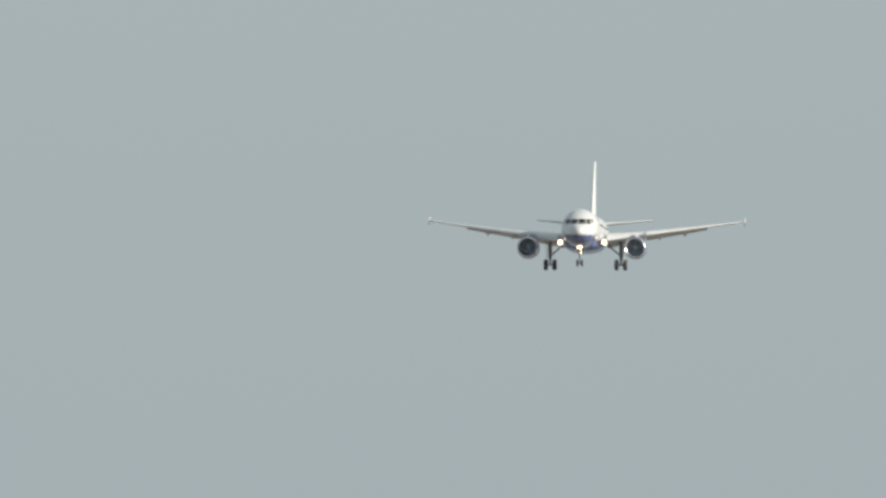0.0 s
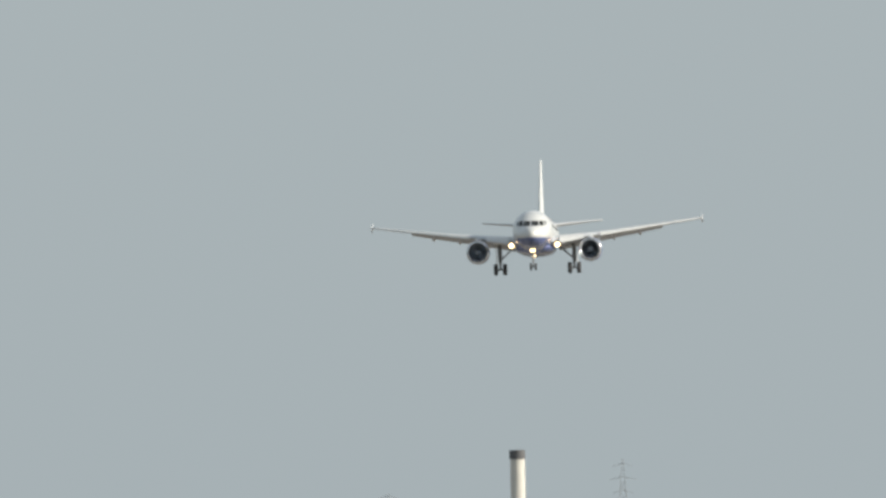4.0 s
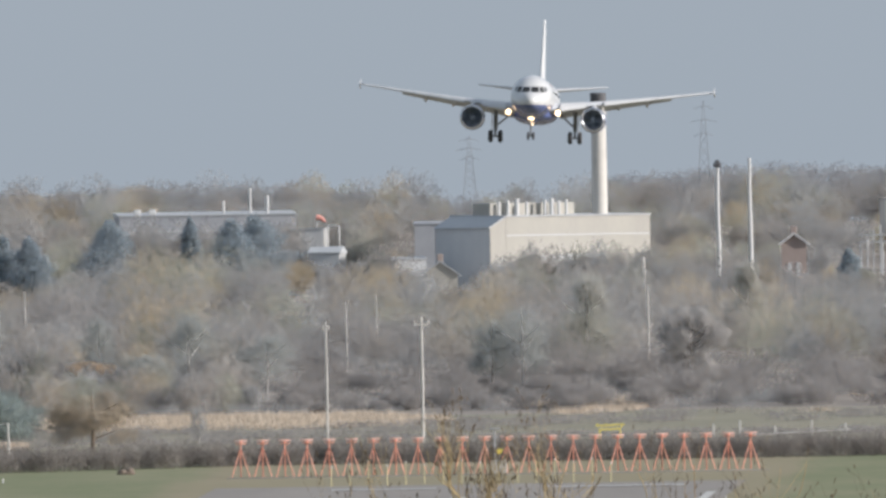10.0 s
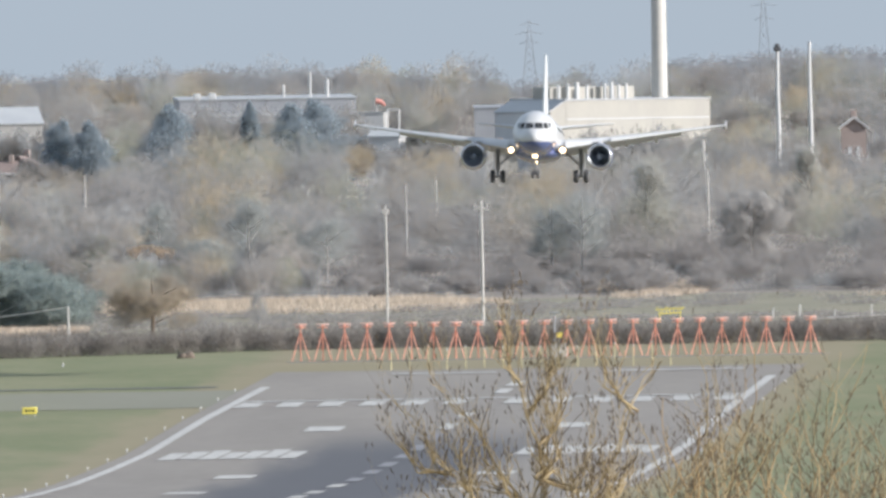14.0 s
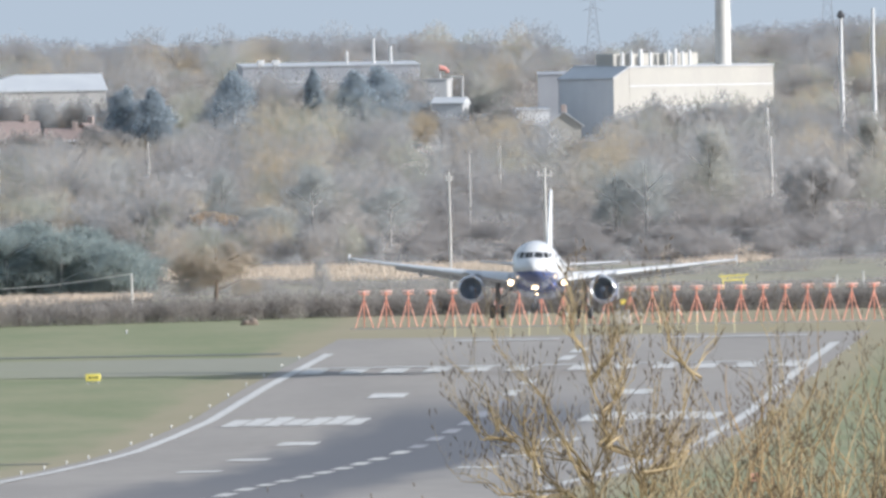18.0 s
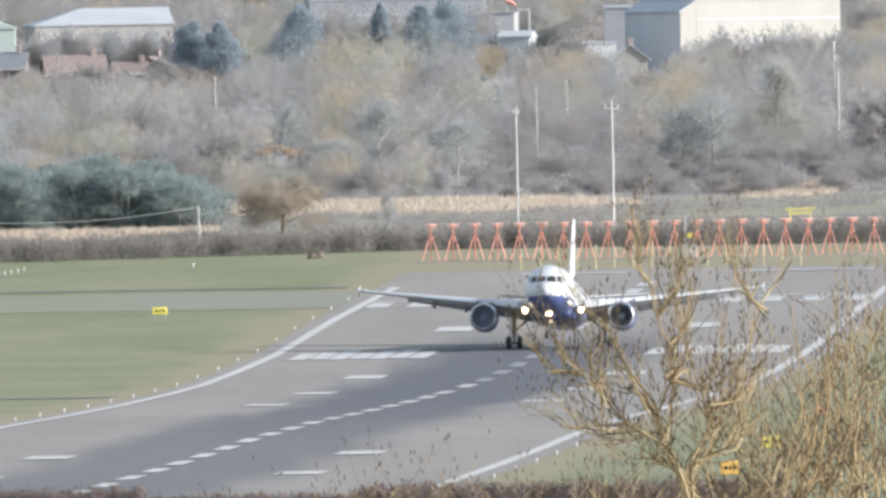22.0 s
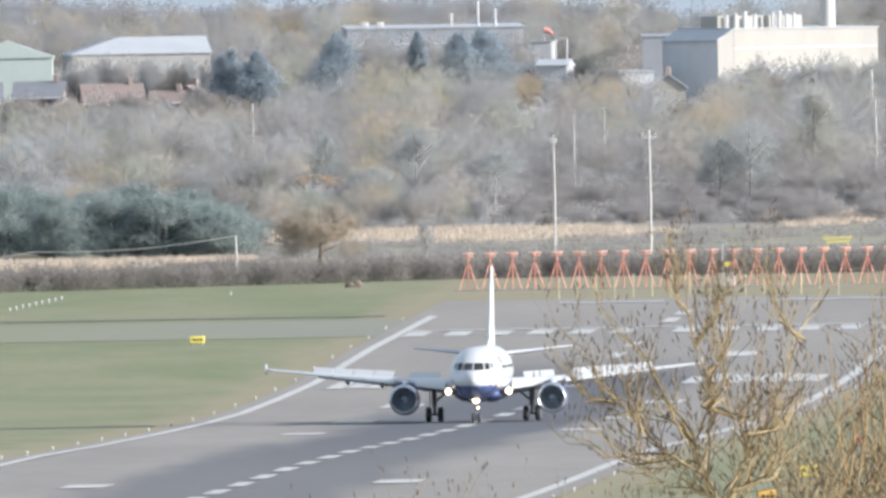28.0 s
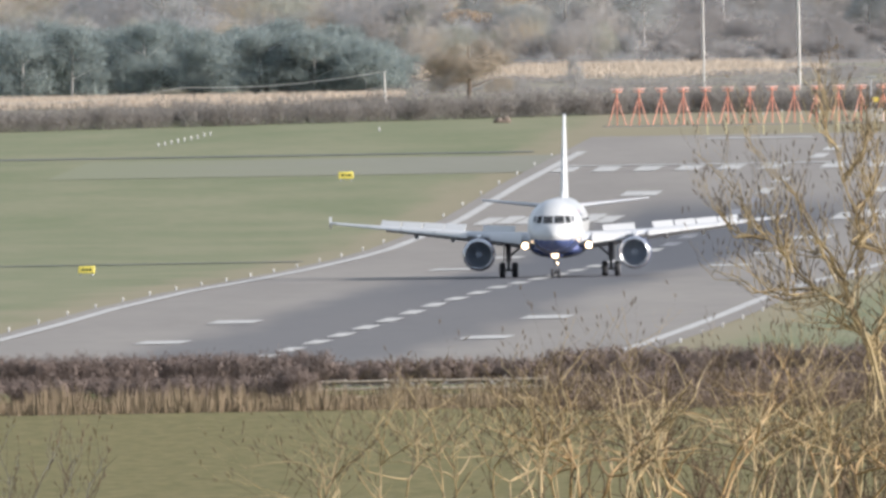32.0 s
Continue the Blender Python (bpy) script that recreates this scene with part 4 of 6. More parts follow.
# grey sensor post and white cabinet among the masts, yellow boom behind
b = place(1105, 580, 4176)
g = group("sensor_post", "grey T-shaped monitor post among the masts", "post", pose(b.x, 4176, height(4176)))
bm = bmesh.new()
tube(bm, [(0, 0, 0), (0, 0, 3.9)], [0.09, 0.07], 8)
part("post", bm, M_GALV, g)
bm = bmesh.new()
box(bm, -0.5, 0.5, -0.1, 0.1, 3.9, 4.05, 0.03)
part("head", bm, M_GALV, g)
b = place(1112, 577, 4166)
g = group("equipment_cabinet", "pale equipment cabinet beside the masts", "cabinet", pose(b.x, 4166, height(4166)))
bm = bmesh.new()
box(bm, -0.75, 0.75, -0.4, 0.4, 0.1, 1.25, 0.05)
part("body", bm, M_STACK, g)
bm = bmesh.new()
box(bm, -0.8, 0.8, -0.45, 0.45, 1.25, 1.33, 0.03)
part("lid", bm, M_GALV, g)
b = place(1308, 500, 4250)
bz = place(1308, 502, 4250).z - land(b.x, 4250)
g = group("barrier_trestle", "yellow steel lattice barrier on tall legs", "barrier", pose(b.x, 4250, land(b.x, 4250) + bz, 0, 0, 4) @ Matrix.Diagonal((0.8, 0.8, 0.75, 1)))
for a in (-1.2, 1.2):
    bm = bmesh.new()
    tube(bm, [(a, 0, -bz - 0.1), (a, 0, 0.4)], [0.06, 0.06], 6)
    part("leg", bm, M_YELLOW, g)
bm = bmesh.new()
for z, w in ((0.15, 1.3), (0.72, 1.75)):
    tube(bm, [(-w, 0, z), (w, 0, z + 0.12)], [0.07, 0.07], 6)
part("rail", bm, M_YELLOW, g)
for k in range(7):
    bm = bmesh.new()
    tube(bm, [(-1.2 + 0.4 * k, 0, 0.16), (-1.5 + 0.5 * k, 0, 0.78 if k % 2 else 1.0)], [0.045, 0.04], 6)
    part("strut", bm, M_YELLOW, g)


# a post and rail fence beyond the hedge, a yellow marker by the cabinet, a dark mound in the grass
b = place(1491, 486, 4256)
g = group("field_fence", "pale wooden posts and rail beyond the boundary hedge", "fence", pose(b.x, 4256, land(b.x, 4256)))
for u, tall in ((1491, 1.9), (1538, 2.2), (1600, 1.6), (1665, 2.1), (1725, 1.8)):
    x = (u - 1491) * 4256 / 80000.0
    bm = bmesh.new()
    box(bm, x - 0.09, x + 0.09, -0.09, 0.09, -0.3, tall, 0.02)
    part("post", bm, M_POLE, g)
bm = bmesh.new()
tube(bm, [(2.4, -0.12, 0.75), (7.0, -0.12, 0.95), (13.0, -0.12, 1.2)], [0.08, 0.08, 0.08], 6)
part("rail", bm, M_POLE, g)
b = place(1113, 545, 4172)
g = group("marker_board", "small yellow marker board on a thin post", "sign", pose(b.x, 4172, height(4172)))
bm = bmesh.new()
tube(bm, [(0, 0, 0), (0, 0, 1.9)], [0.04, 0.04], 6)
part("post", bm, M_GALV, g)
bm = bmesh.new()
box(bm, -0.28, 0.28, -0.05, -0.02, 1.75, 2.2, 0.01)
part("board", bm, M_YELLOW, g)
p = place(452, 582, 4196)
bm = bmesh.new()
for a, w, t in ((-0.35, 0.5, 0.42), (0.3, 0.55, 0.5), (0.0, 0.6, 0.34)):
    q = bmesh.ops.create_icosphere(bm, subdivisions=2, radius=1.0)["verts"]
    bmesh.ops.transform(bm, matrix=Matrix.LocRotScale((a, 0.2 * a, t * 0.4), None, (w, 0.5, t)), verts=q)
for v in bm.verts:
    v.co += Vector((0.08, 0.06, 0.07)) * noise.noise(v.co * 3.0)
ob = part("earth_mound", bm, M_BARK)
ob.matrix_basis = pose(p.x, 4196, height(4196) - 0.05)
tagged(ob, "low dark mound of earth in the grass", "mound")


# ---- buildings on the rising ground ----
def shed(name, label, u, v_top, d, w, dep, yaw, wall, roof, slope=0.0, ridge=0.0, bands=0, hip=0.0):
    """A clad building whose roof edge stands at the bearing; w along the front, dep to the back."""
    t = place(u, v_top, d)
    z = land(t.x, d) - 0.5
    h = t.z - z
    g = group(name, label, "building", pose(t.x, d, z, 0, 0, yaw))
    bm = bmesh.new()
    box(bm, 0, w, 0, dep, 0, h - 0.15)
    part("wall", bm, wall, g, smooth=False)
    bm = bmesh.new()
    if ridge:
        p = [[bm.verts.new((x, y, zz)) for y, zz in ((-0.15, h - 0.15), (-0.15, h), (dep / 2, h + ridge), (dep + 0.15, h), (dep + 0.15, h - 0.15))] for x in (-0.15, w + 0.15)]
        p[0][2].co.x += hip
        skin(bm, p)
    else:
        p = [[bm.verts.new((x, y, zz)) for y, zz in ((-0.1, h - 0.15), (-0.1, h), (dep + 0.1, h + slope), (dep + 0.1, h - 0.15))] for x in (-0.1, w + 0.1)]
        skin(bm, p)
    part("roof", bm, roof, g, smooth=False)
    for k in range(bands):
        bm = bmesh.new()
        zz = h * (0.25 + 0.5 * k / max(bands - 1, 1))
        box(bm, 0.05, w - 0.05, -0.05, -0.003, zz, zz + 0.12)
        part("cladding_joint", bm, M_CLAD, g, smooth=False)
    return g, h


def pipe(g, x, y, z, h, r, mm, name="vent_pipe", label=""):
    bm = bmesh.new()
    tube(bm, [(x, y, z), (x, y, z + h)], [r, r], 12)
    return part(name, bm, mm, g, label)


# boiler house with its tall chimney
g, h = shed("boiler_house", "long cream boiler house with flat roof and vents", 1096, 121, 4690, 19.4, 11.0, 31, M_CREAM, M_ROOF, 0.15, bands=2)
# a lower bay closes its west end, under a roof that rises to the main wall
BAY, DROP = 1.9, 1.05
for ob in g.children:
    for v in ob.data.vertices:
        if v.co.x < 0.1:
            v.co.x += BAY
bm = bmesh.new()
pr = [[bm.verts.new((x, y, zz)) for x, zz in ((0, 0), (BAY - 0.003, 0), (BAY - 0.003, h - 0.2), (0, h - 0.2 - DROP))] for y in (0.02, 10.98)]
skin(bm, pr)
part("end_bay", bm, M_CREAM, g, smooth=False)
bm = bmesh.new()
pr = [[bm.verts.new((x, y, zz)) for x, zz in ((-0.2, h - 0.29 - DROP), (BAY - 0.12, h - 0.2), (BAY - 0.12, h - 0.06), (-0.2, h - 0.14 - DROP))] for y in (-0.1, 11.1)]
skin(bm, pr)
part("end_roof", bm, M_ROOF, g, "pale sheet roof of the end bay", smooth=False)
bm = bmesh.new()
box(bm, -0.06, -0.003, 0.1, 10.9, 0, h - 0.3 - DROP)
part("end_wall", bm, M_CLAD, g, "grey clad end wall", smooth=False)
for y in (-0.02, 10.82):
    bm = bmesh.new()
    box(bm, -0.1, -0.062, y, y + 0.2, 0, h - 0.3 - DROP, 0.01)
    part("corner_trim", bm, M_SKIN, g, smooth=False)
bm = bmesh.new()
box(bm, 2.5, 12.8, 4.2, 7.6, h, h + 1.3, 0.05)
part("roof_plant", bm, M_CREAM, g, smooth=False)
for k, x in enumerate((3.0, 4.1, 5.2, 6.4, 8.6, 9.4, 10.3, 11.2)):
    pipe(g, x, 3.2, h - 0.05, 1.5 + 0.15 * (k % 3), 0.24 if k in (2, 5) else 0.16, M_SKIN)
bm = bmesh.new()
box(bm, 4.5, 12.5, -2.6, -0.1, 0, h - 4.1, 0.05)
part("lean_to", bm, M_ROOF, g, "low pale lean-to", smooth=False)
t, b = place(1285, -97, 4702), place(1290, 110, 4702)
z = land(b.x, 4702) - 0.3
g = group("factory_chimney", "tall pale round chimney with a dark sooty cap", "chimney", pose(b.x, 4702, z))
hh = t.z - z
bm = bmesh.new()
tube(bm, [(0, 0, 0), (0, 0, hh * 0.5), (0, 0, hh - 0.95)], [0.86, 0.8, 0.74], 24)
part("shaft", bm, M_STACK, g)
bm = bmesh.new()
tube(bm, [(0, 0, hh - 0.95), (0, 0, hh - 0.9), (0, 0, hh - 0.05), (0, 0, hh)], [0.76, 0.83, 0.83, 0.74], 24)
part("cap", bm, M_CAP, g, "dark sooty cap")
bm = bmesh.new()
for s in (-0.2, 0.2):
    tube(bm, [(0.83, s, 2), (0.8, s, hh - 1)], [0.03, 0.03], 5)
part("ladder", bm, M_GALV, g)
shed("store_shed", "low blue-grey shed behind the boiler house", 962, 134, 4735, 5.0, 9.0, 0, M_BLUEGREY, M_BLUEGREY, 0.2)

# works to the west
g, h = shed("factory_hall", "long low white factory hall with roof vents", 440, 121, 4745, 18.6, 9.0, 4, M_BLUEGREY, M_ROOF, 0.3, bands=2)
for x, hh2, r in ((13.9, 2.7, 0.14), (15.7, 1.9, 0.16), (11.1, 1.4, 0.12)):
    pipe(g, x, 2.0, h, hh2, r, M_SKIN, "flue", "slim white flue")
for x in (1.6, 3.2):
    bm = bmesh.new()
    box(bm, x, x + 0.7, 1, 2, h + 0.05, h + 0.6, 0.05)
    part("roof_vent", bm, M_SKIN, g)
g, h = shed("annex_block", "small white annex beside the factory hall", 757, 143, 4720, 2.6, 5.0, -6, M_SKIN, M_ROOF)
bm = bmesh.new()
for x in (3.0, 4.2):
    tube(bm, [(x, 0.5, 0), (x, 0.5, h + 0.2)], [0.08, 0.08], 6)
tube(bm, [(3.0, 0.5, h + 0.2), (4.2, 0.5, h + 0.2)], [0.08, 0.08], 6)
part("pipe_frame", bm, M_SKIN, g)
g, h = shed("low_store", "low white store among the trees", 775, 186, 4700, 3.2, 4.0, -10, M_SKIN, M_ROOF, 0, 0.6)
shed("yard_canopy", "low bluish canopy roof in the works yard", 925, 197, 4690, 3.4, 4.0, 5, M_CLAD, M_ROOF, 0.2)
g, h = shed("warehouse", "white warehouse with shallow pitched roof", -45, 166, 4735, 14.5, 9.0, 8, M_BEIGE, M_ROOF, 0, 1.7, bands=1, hip=5.6)
g, h = shed("green_shed", "pale green clad shed with pitched roof", -82, 170, 4728, 9.0, 9.5, 90, M_PALEGREEN, M_PALEGREEN, 0, 1.7)


def house(u, v, d, w, yaw, label, wall=None, tile=None, barge=False):
    t = place(u, v, d)
    z = land(t.x, d) - 0.3
    hh = max(t.z - z, 2.4)
    g = group("house", label, "house", pose(t.x, d, z, 0, 0, yaw), "houses below the works")
    dp = min(w * 0.8, 5.0)
    e = hh - 0.36 * dp
    bm = bmesh.new()
    pr = [[bm.verts.new((x, y, zz)) for y, zz in ((0, 0), (0, e), (dp / 2, hh - 0.12), (dp, e), (dp, 0))] for x in (-w / 2, w / 2)]
    skin(bm, pr)
    part("wall", bm, wall or M_BRICK, g, smooth=False)
    bm = bmesh.new()
    o = 0.22
    pr = [[bm.verts.new((x, y, zz)) for y, zz in ((-o, e - o), (dp / 2, hh - 0.06), (dp + o, e - o), (dp + o, e - o + 0.14), (dp / 2, hh + 0.1), (-o, e - o + 0.14))] for x in (-w / 2 - o, w / 2 + o)]
    skin(bm, pr)
    roof = part("roof", bm, tile or M_TILE, g, smooth=False)
    bm = bmesh.new()
    box(bm, w * 0.28, w * 0.28 + 0.5, dp / 2 - 0.3, dp / 2 + 0.3, hh - 0.5, hh + 0.75, 0.03)
    part("chimney", bm, M_BRICK, roof, smooth=False)
    bm = bmesh.new()
    tube(bm, [(-w / 2 - o, -o - 0.05, e - o), (w / 2 + o, -o - 0.05, e - o)], [0.09, 0.09], 6)
    part("gutter", bm, M_SKIN, roof, "white gutter")
    if barge:
        for y in (-o, dp + o):
            bm = bmesh.new()
            tube(bm, [(-w / 2 - o - 0.03, y, e - o + 0.06), (-w / 2 - o - 0.03, dp / 2, hh + 0.02)], [0.13, 0.13], 4)
            part("barge_board", bm, M_SKIN, roof, smooth=False)
        for y in (0.28, 0.6):
            bm = bmesh.new()
            box(bm, -w / 2 - 0.05, -w / 2 + 0.02, dp * y, dp * (y + 0.14), e * 0.3, e * 0.62)
            part("window", bm, M_SKIN, g, "white-framed gable window", smooth=False)
    windows_at = (-0.3, 0.3)
    for a in windows_at:
        for z0 in (e * 0.18, e * 0.62):
            bm = bmesh.new()
            box(bm, a * w - 0.45, a * w + 0.45, -0.05, 0.02, z0, z0 + e * 0.26)
            win = part("window", bm, M_GLASS, g, smooth=False)
            bm = bmesh.new()
            box(bm, a * w - 0.5, a * w + 0.5, -0.09, -0.0, z0 - 0.08, z0)
            part("window_sill", bm, M_SKIN, win, smooth=False)
    return g


for u, v, d, w, yaw, slate in ((-252, 219, 4640, 9.4, 3, True), (-108, 216, 4632, 5.0, -6, True), (28, 220, 4645, 6.2, 8, False), (120, 232, 4636, 3.4, -4, False), (188, 222, 4645, 3.6, 74, False), (262, 226, 4640, 4.6, 12, False)):
    house(u, v, d, w, yaw, "brick house with grey slate roof and white gutters" if slate else "red brick house with brown tiled roof", None, M_SLATE if slate else None)
house(1038, 201, 4632, 4.4, 90, "cream rendered house with its gable to the airfield", M_CREAM, M_ROOF)
house(1655, 152, 4660, 3.2, 90, "red brick house with white boards along its gable", M_BRICK, M_TILE, True)
house(1840, 279, 4530, 4.2, 62, "low house with a pale sheet roof among the trees", M_BEIGE, M_ROOF)
# a beige cabin stands on the steelwork of a substation
a, b = place(1797, 146, 4712), place(1797, 92, 4712)
base = land(a.x, 4712) - 0.3
g = group("raised_cabin", "beige cabin on a white platform above steelwork", "cabin", pose(a.x, 4712, base, 0, 0, 12))
z0, z1 = a.z - base, b.z - base
bm = bmesh.new()
box(bm, 0, 3.3, 0, 3.0, z0, z1, 0.06)
part("wall", bm, M_STACK, g, smooth=False)
bm = bmesh.new()
box(bm, -0.1, 3.4, -0.1, 3.1, z1, z1 + 0.12, 0.03)
part("roof", bm, M_BEIGE, g, smooth=False)
# a panel darker than the wall, right of its middle
bm = bmesh.new()
box(bm, 1.4, 2.9, -0.06, -0.003, z0 + 0.9, z1 - 0.7, 0.02)
part("darker_panel", bm, M_BEIGE, g, "darker grey panel on the front wall", smooth=False)
bm = bmesh.new()
box(bm, 0.1, 2.6, -0.5, 3.2, z0 - 0.35, z0 - 0.003, 0.03)
part("platform", bm, M_SKIN, g, "white platform", smooth=False)
for x in (0.2, 1.3, 2.4):
    for y in (0.1, 2.8):
        pipe(g, x, y, 0, z0 - 0.36, 0.1, M_GALV, "leg")
b = place(1746, 150, 4700)
base = land(b.x, 4700) - 0.3
h = b.z - base
g = group("substation_gantry", "grey steel gantries and insulator posts of a substation", "gantry", pose(b.x, 4700, base, 0, 0, 4))
for k in range(15):
    pipe(g, 0.3 + 0.68 * k, -0.6 * (k % 2), 0, h - 0.9 + 0.55 * ((k * 5) % 4), 0.06 + 0.03 * (k % 3 == 0), M_GALV, "gantry_post")
    if k % 3 == 1:
        pipe(g, 0.3 + 0.68 * k, -0.75, h - 1.6, 0.8, 0.1, M_SKIN, "insulator", "pale insulator stack")
for zz, x0, x1 in ((-0.4, 0.2, 6.0), (-1.1, 0.2, 9.9), (0.15, 6.3, 9.9)):
    bm = bmesh.new()
    box(bm, x0, x1, -0.78, -0.64, h + zz, h + zz + 0.16)
    part("gantry_beam", bm, M_GALV, g, smooth=False)
b = place(1860, 132, 4712)
g = group("beacon_mast", "slim mast with a red beacon", "mast", pose(b.x, 4712, land(b.x, 4712) - 0.2))
hh = place(1860, 84, 4712).z - (land(b.x, 4712) - 0.2)
pipe(g, 0, 0, 0, hh, 0.1, M_GALV, "mast")
pipe(g, 0, 0, hh, 0.95, 0.26, M_SIGNAL, "beacon", "faded red beacon drum")
b = place(789, 150, 4730)
g = group("windsock", "red windsock on a slim mast", "windsock", pose(b.x, 4730, land(b.x, 4730) - 0.2))
hh = place(789, 120, 4730).z - (land(b.x, 4730) - 0.2)
pipe(g, 0, 0, 0, hh, 0.07, M_SKIN, "mast")
bm = bmesh.new()
tube(bm, [(-0.05, 0, hh - 0.2), (0.5, 0, hh - 0.3), (0.9, 0, hh - 0.7)], [0.3, 0.26, 0.16], 12)
part("sock", bm, M_SIGNAL, g, "drooping faded red sock")


def pylon(u, v0, v1, d):
    b, t = place(u, v0, d), place(u, v1, d)
    z = land(b.x, d)
    hh = t.z - z
    g = group("pylon", "tall grey steel lattice electricity pylon", "pylon", pose(b.x, d, z), "pylons on the skyline")
    for sx in (-1, 1):
        for sy in (-1, 1):
            bm = bmesh.new()
            tube(bm, [(sx * 1.0, sy * 1.0, 0), (sx * 0.3, sy * 0.3, hh * 0.75), (sx * 0.04, sy * 0.04, hh)], [0.06, 0.05, 0.04], 4)
            part("leg", bm, M_GALV, g)
    for i in range(9):
        bm = bmesh.new()
        z0, z1 = hh * i / 11, hh * (i + 1) / 11
        w0, w1 = 1.0 - 0.93 * i / 11, 1.0 - 0.93 * (i + 1) / 11
        for s in (-1, 1):
            tube(bm, [(-s * w0, -w0, z0), (s * w1, -w1, z1)], [0.03, 0.03], 4)
        part("brace", bm, M_GALV, g)
    for k in (0.72, 0.83, 0.94):
        bm = bmesh.new()
        w = 1.5 - 0.4 * abs(k - 0.83) * 9
        tube(bm, [(-w, 0, hh * k), (0, 0, hh * k + 0.3), (w, 0, hh * k)], [0.03, 0.05, 0.03], 4)
        part("crossarm", bm, M_GALV, g)


pylon(1475, 60, -82, 4960)
pylon(1060, 70, -20, 4965)


# ---- woods ----
def wood(name, label, material, centres, rx, rz, n, length, width, up=0.5, shell=0.45, lay=0.75, fan=0.0):
    centres = np.asarray(centres, float)
    tone = np.clip(0.5 + 0.26 * rng.normal(size=len(centres)), 0, 1)
    tris = brush(centres, rx, rz, n, length, width, fan) if fan else sprays(centres, rx, rz, n, length, width, up, shell, lay)
    ob = tri_soup(name, tris, material, None, np.repeat(tone, n))
    return tagged(ob, label, "woodland", kind="stuff")


def scatter(n, y0, y1, u0=-520, u1=2000, clear=()):
    out = []
    while len(out) < n:
        y = y0 + (y1 - y0) * rng.random()
        u = u0 + (u1 - u0) * rng.random()
        if any(a < u < b and c < y < e for a, b, c, e in clear):
            continue
        out.append(((u - 784) * y / 80000.0, y))
    return out


CLEAR = [(-60, 330, 4620, 4760), (-200, -40, 4600, 4760), (430, 830, 4728, 4770), (940, 1400, 4655, 4745), (1000, 1080, 4600, 4650), (1620, 1690, 4625, 4680), (1740, 1930, 4660, 4740), (1785, 1895, 4515, 4570)]
def brow(u):
    """How high the front trees reach, by bearing: below the houses and the works."""
    return np.interp(u, [-500, 0, 300, 420, 700, 780, 960, 1000, 1010, 1074, 1084, 1130, 1380, 1430, 1500, 1600, 1700, 2000], [250, 244, 244, 165, 150, 195, 205, 205, 236, 236, 200, 178, 172, 165, 168, 196, 200, 205])


kinds = {k: ([], [], []) for k in range(6)}
# a thin screen of trees before the factory hall and the warehouse
for k in range(150):
    u = (425 + 345 * rng.random()) if k < 100 else (-60 + 260 * rng.random())
    y = 4700 + 24 * rng.random()
    x = (u - 784) * y / 80000.0
    z = land(x, y)
    s = min((place(u, 124 + 40 * rng.random(), y).z - z) / 2, 4.2) if k < 100 else (place(u, 164 + 40 * rng.random(), y).z - z) / 2
    c = kinds[int(rng.choice([0, 0, 1, 4]))]
    c[0].append((x, y, z + s)), c[1].append(s * (0.45 + 0.25 * rng.random())), c[2].append(s)
for y0, y1, cnt, s0, s1 in ((4348, 4420, 250, 1.3, 2.8), (4400, 4520, 300, 2.0, 4.2), (4500, 4660, 340, 2.0, 4.2), (4640, 4790, 240, 1.6, 3.0), (4780, 4960, 380, 1.8, 3.3)):
    for x, y in scatter(cnt, y0, y1, clear=CLEAR):
        s = s0 + (s1 - s0) * rng.random() ** 1.3
        z = land(x, y)
        u = 784 + x * 80000.0 / y
        if y < 4665 or (y < 4730 and 400 < u < 900):
            lid = 300 if y < 4535 and 1780 < u < 1900 else brow(u)
            room = (place(u, lid + 12 * rng.random(), y).z - z) / 2.0
            if room < 0.5:
                continue
            s = min(s, room)
        q = noise.noise((x * 0.09, y * 0.02, 7.0)) + 0.35 * rng.normal()
        k = 4 if q < -0.45 else 1 if q < -0.12 else 0 if q < 0.25 else 3 if q < 0.5 else 2
        if y < 4420 and u > 700:
            s *= 0.45 + 0.3 * rng.random()
            c = kinds[5]
            c[0].append((x, y, z + s * 0.8)), c[1].append(s * 1.7), c[2].append(s)
            continue
        c = kinds[k]
        c[0].append((x, y, z + s)), c[1].append(s * (0.8 + 0.4 * rng.random())), c[2].append(s * (0.85 + 0.2 * rng.random()))
for k in range(30):
    u = 1105 + 290 * rng.random()
    y = 4655 + 16 * rng.random()
    x = (u - 784) * y / 80000.0
    z = land(x, y)
    s = (place(u, 160 + 34 * rng.random() + (14 if u < 1150 else 0), y).z - z) / 2
    c = kinds[int(rng.choice([0, 1, 3]))]
    c[0].append((x, y, z + s)), c[1].append(s * (0.5 + 0.25 * rng.random())), c[2].append(s)
for k, lab in enumerate(("grey", "brown", "tan", "olive", "dark")):
    c = kinds[k]
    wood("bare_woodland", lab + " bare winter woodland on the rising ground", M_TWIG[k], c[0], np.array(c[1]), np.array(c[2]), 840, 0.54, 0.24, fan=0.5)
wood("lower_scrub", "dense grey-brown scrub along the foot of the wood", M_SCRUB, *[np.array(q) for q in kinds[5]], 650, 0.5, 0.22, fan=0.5)
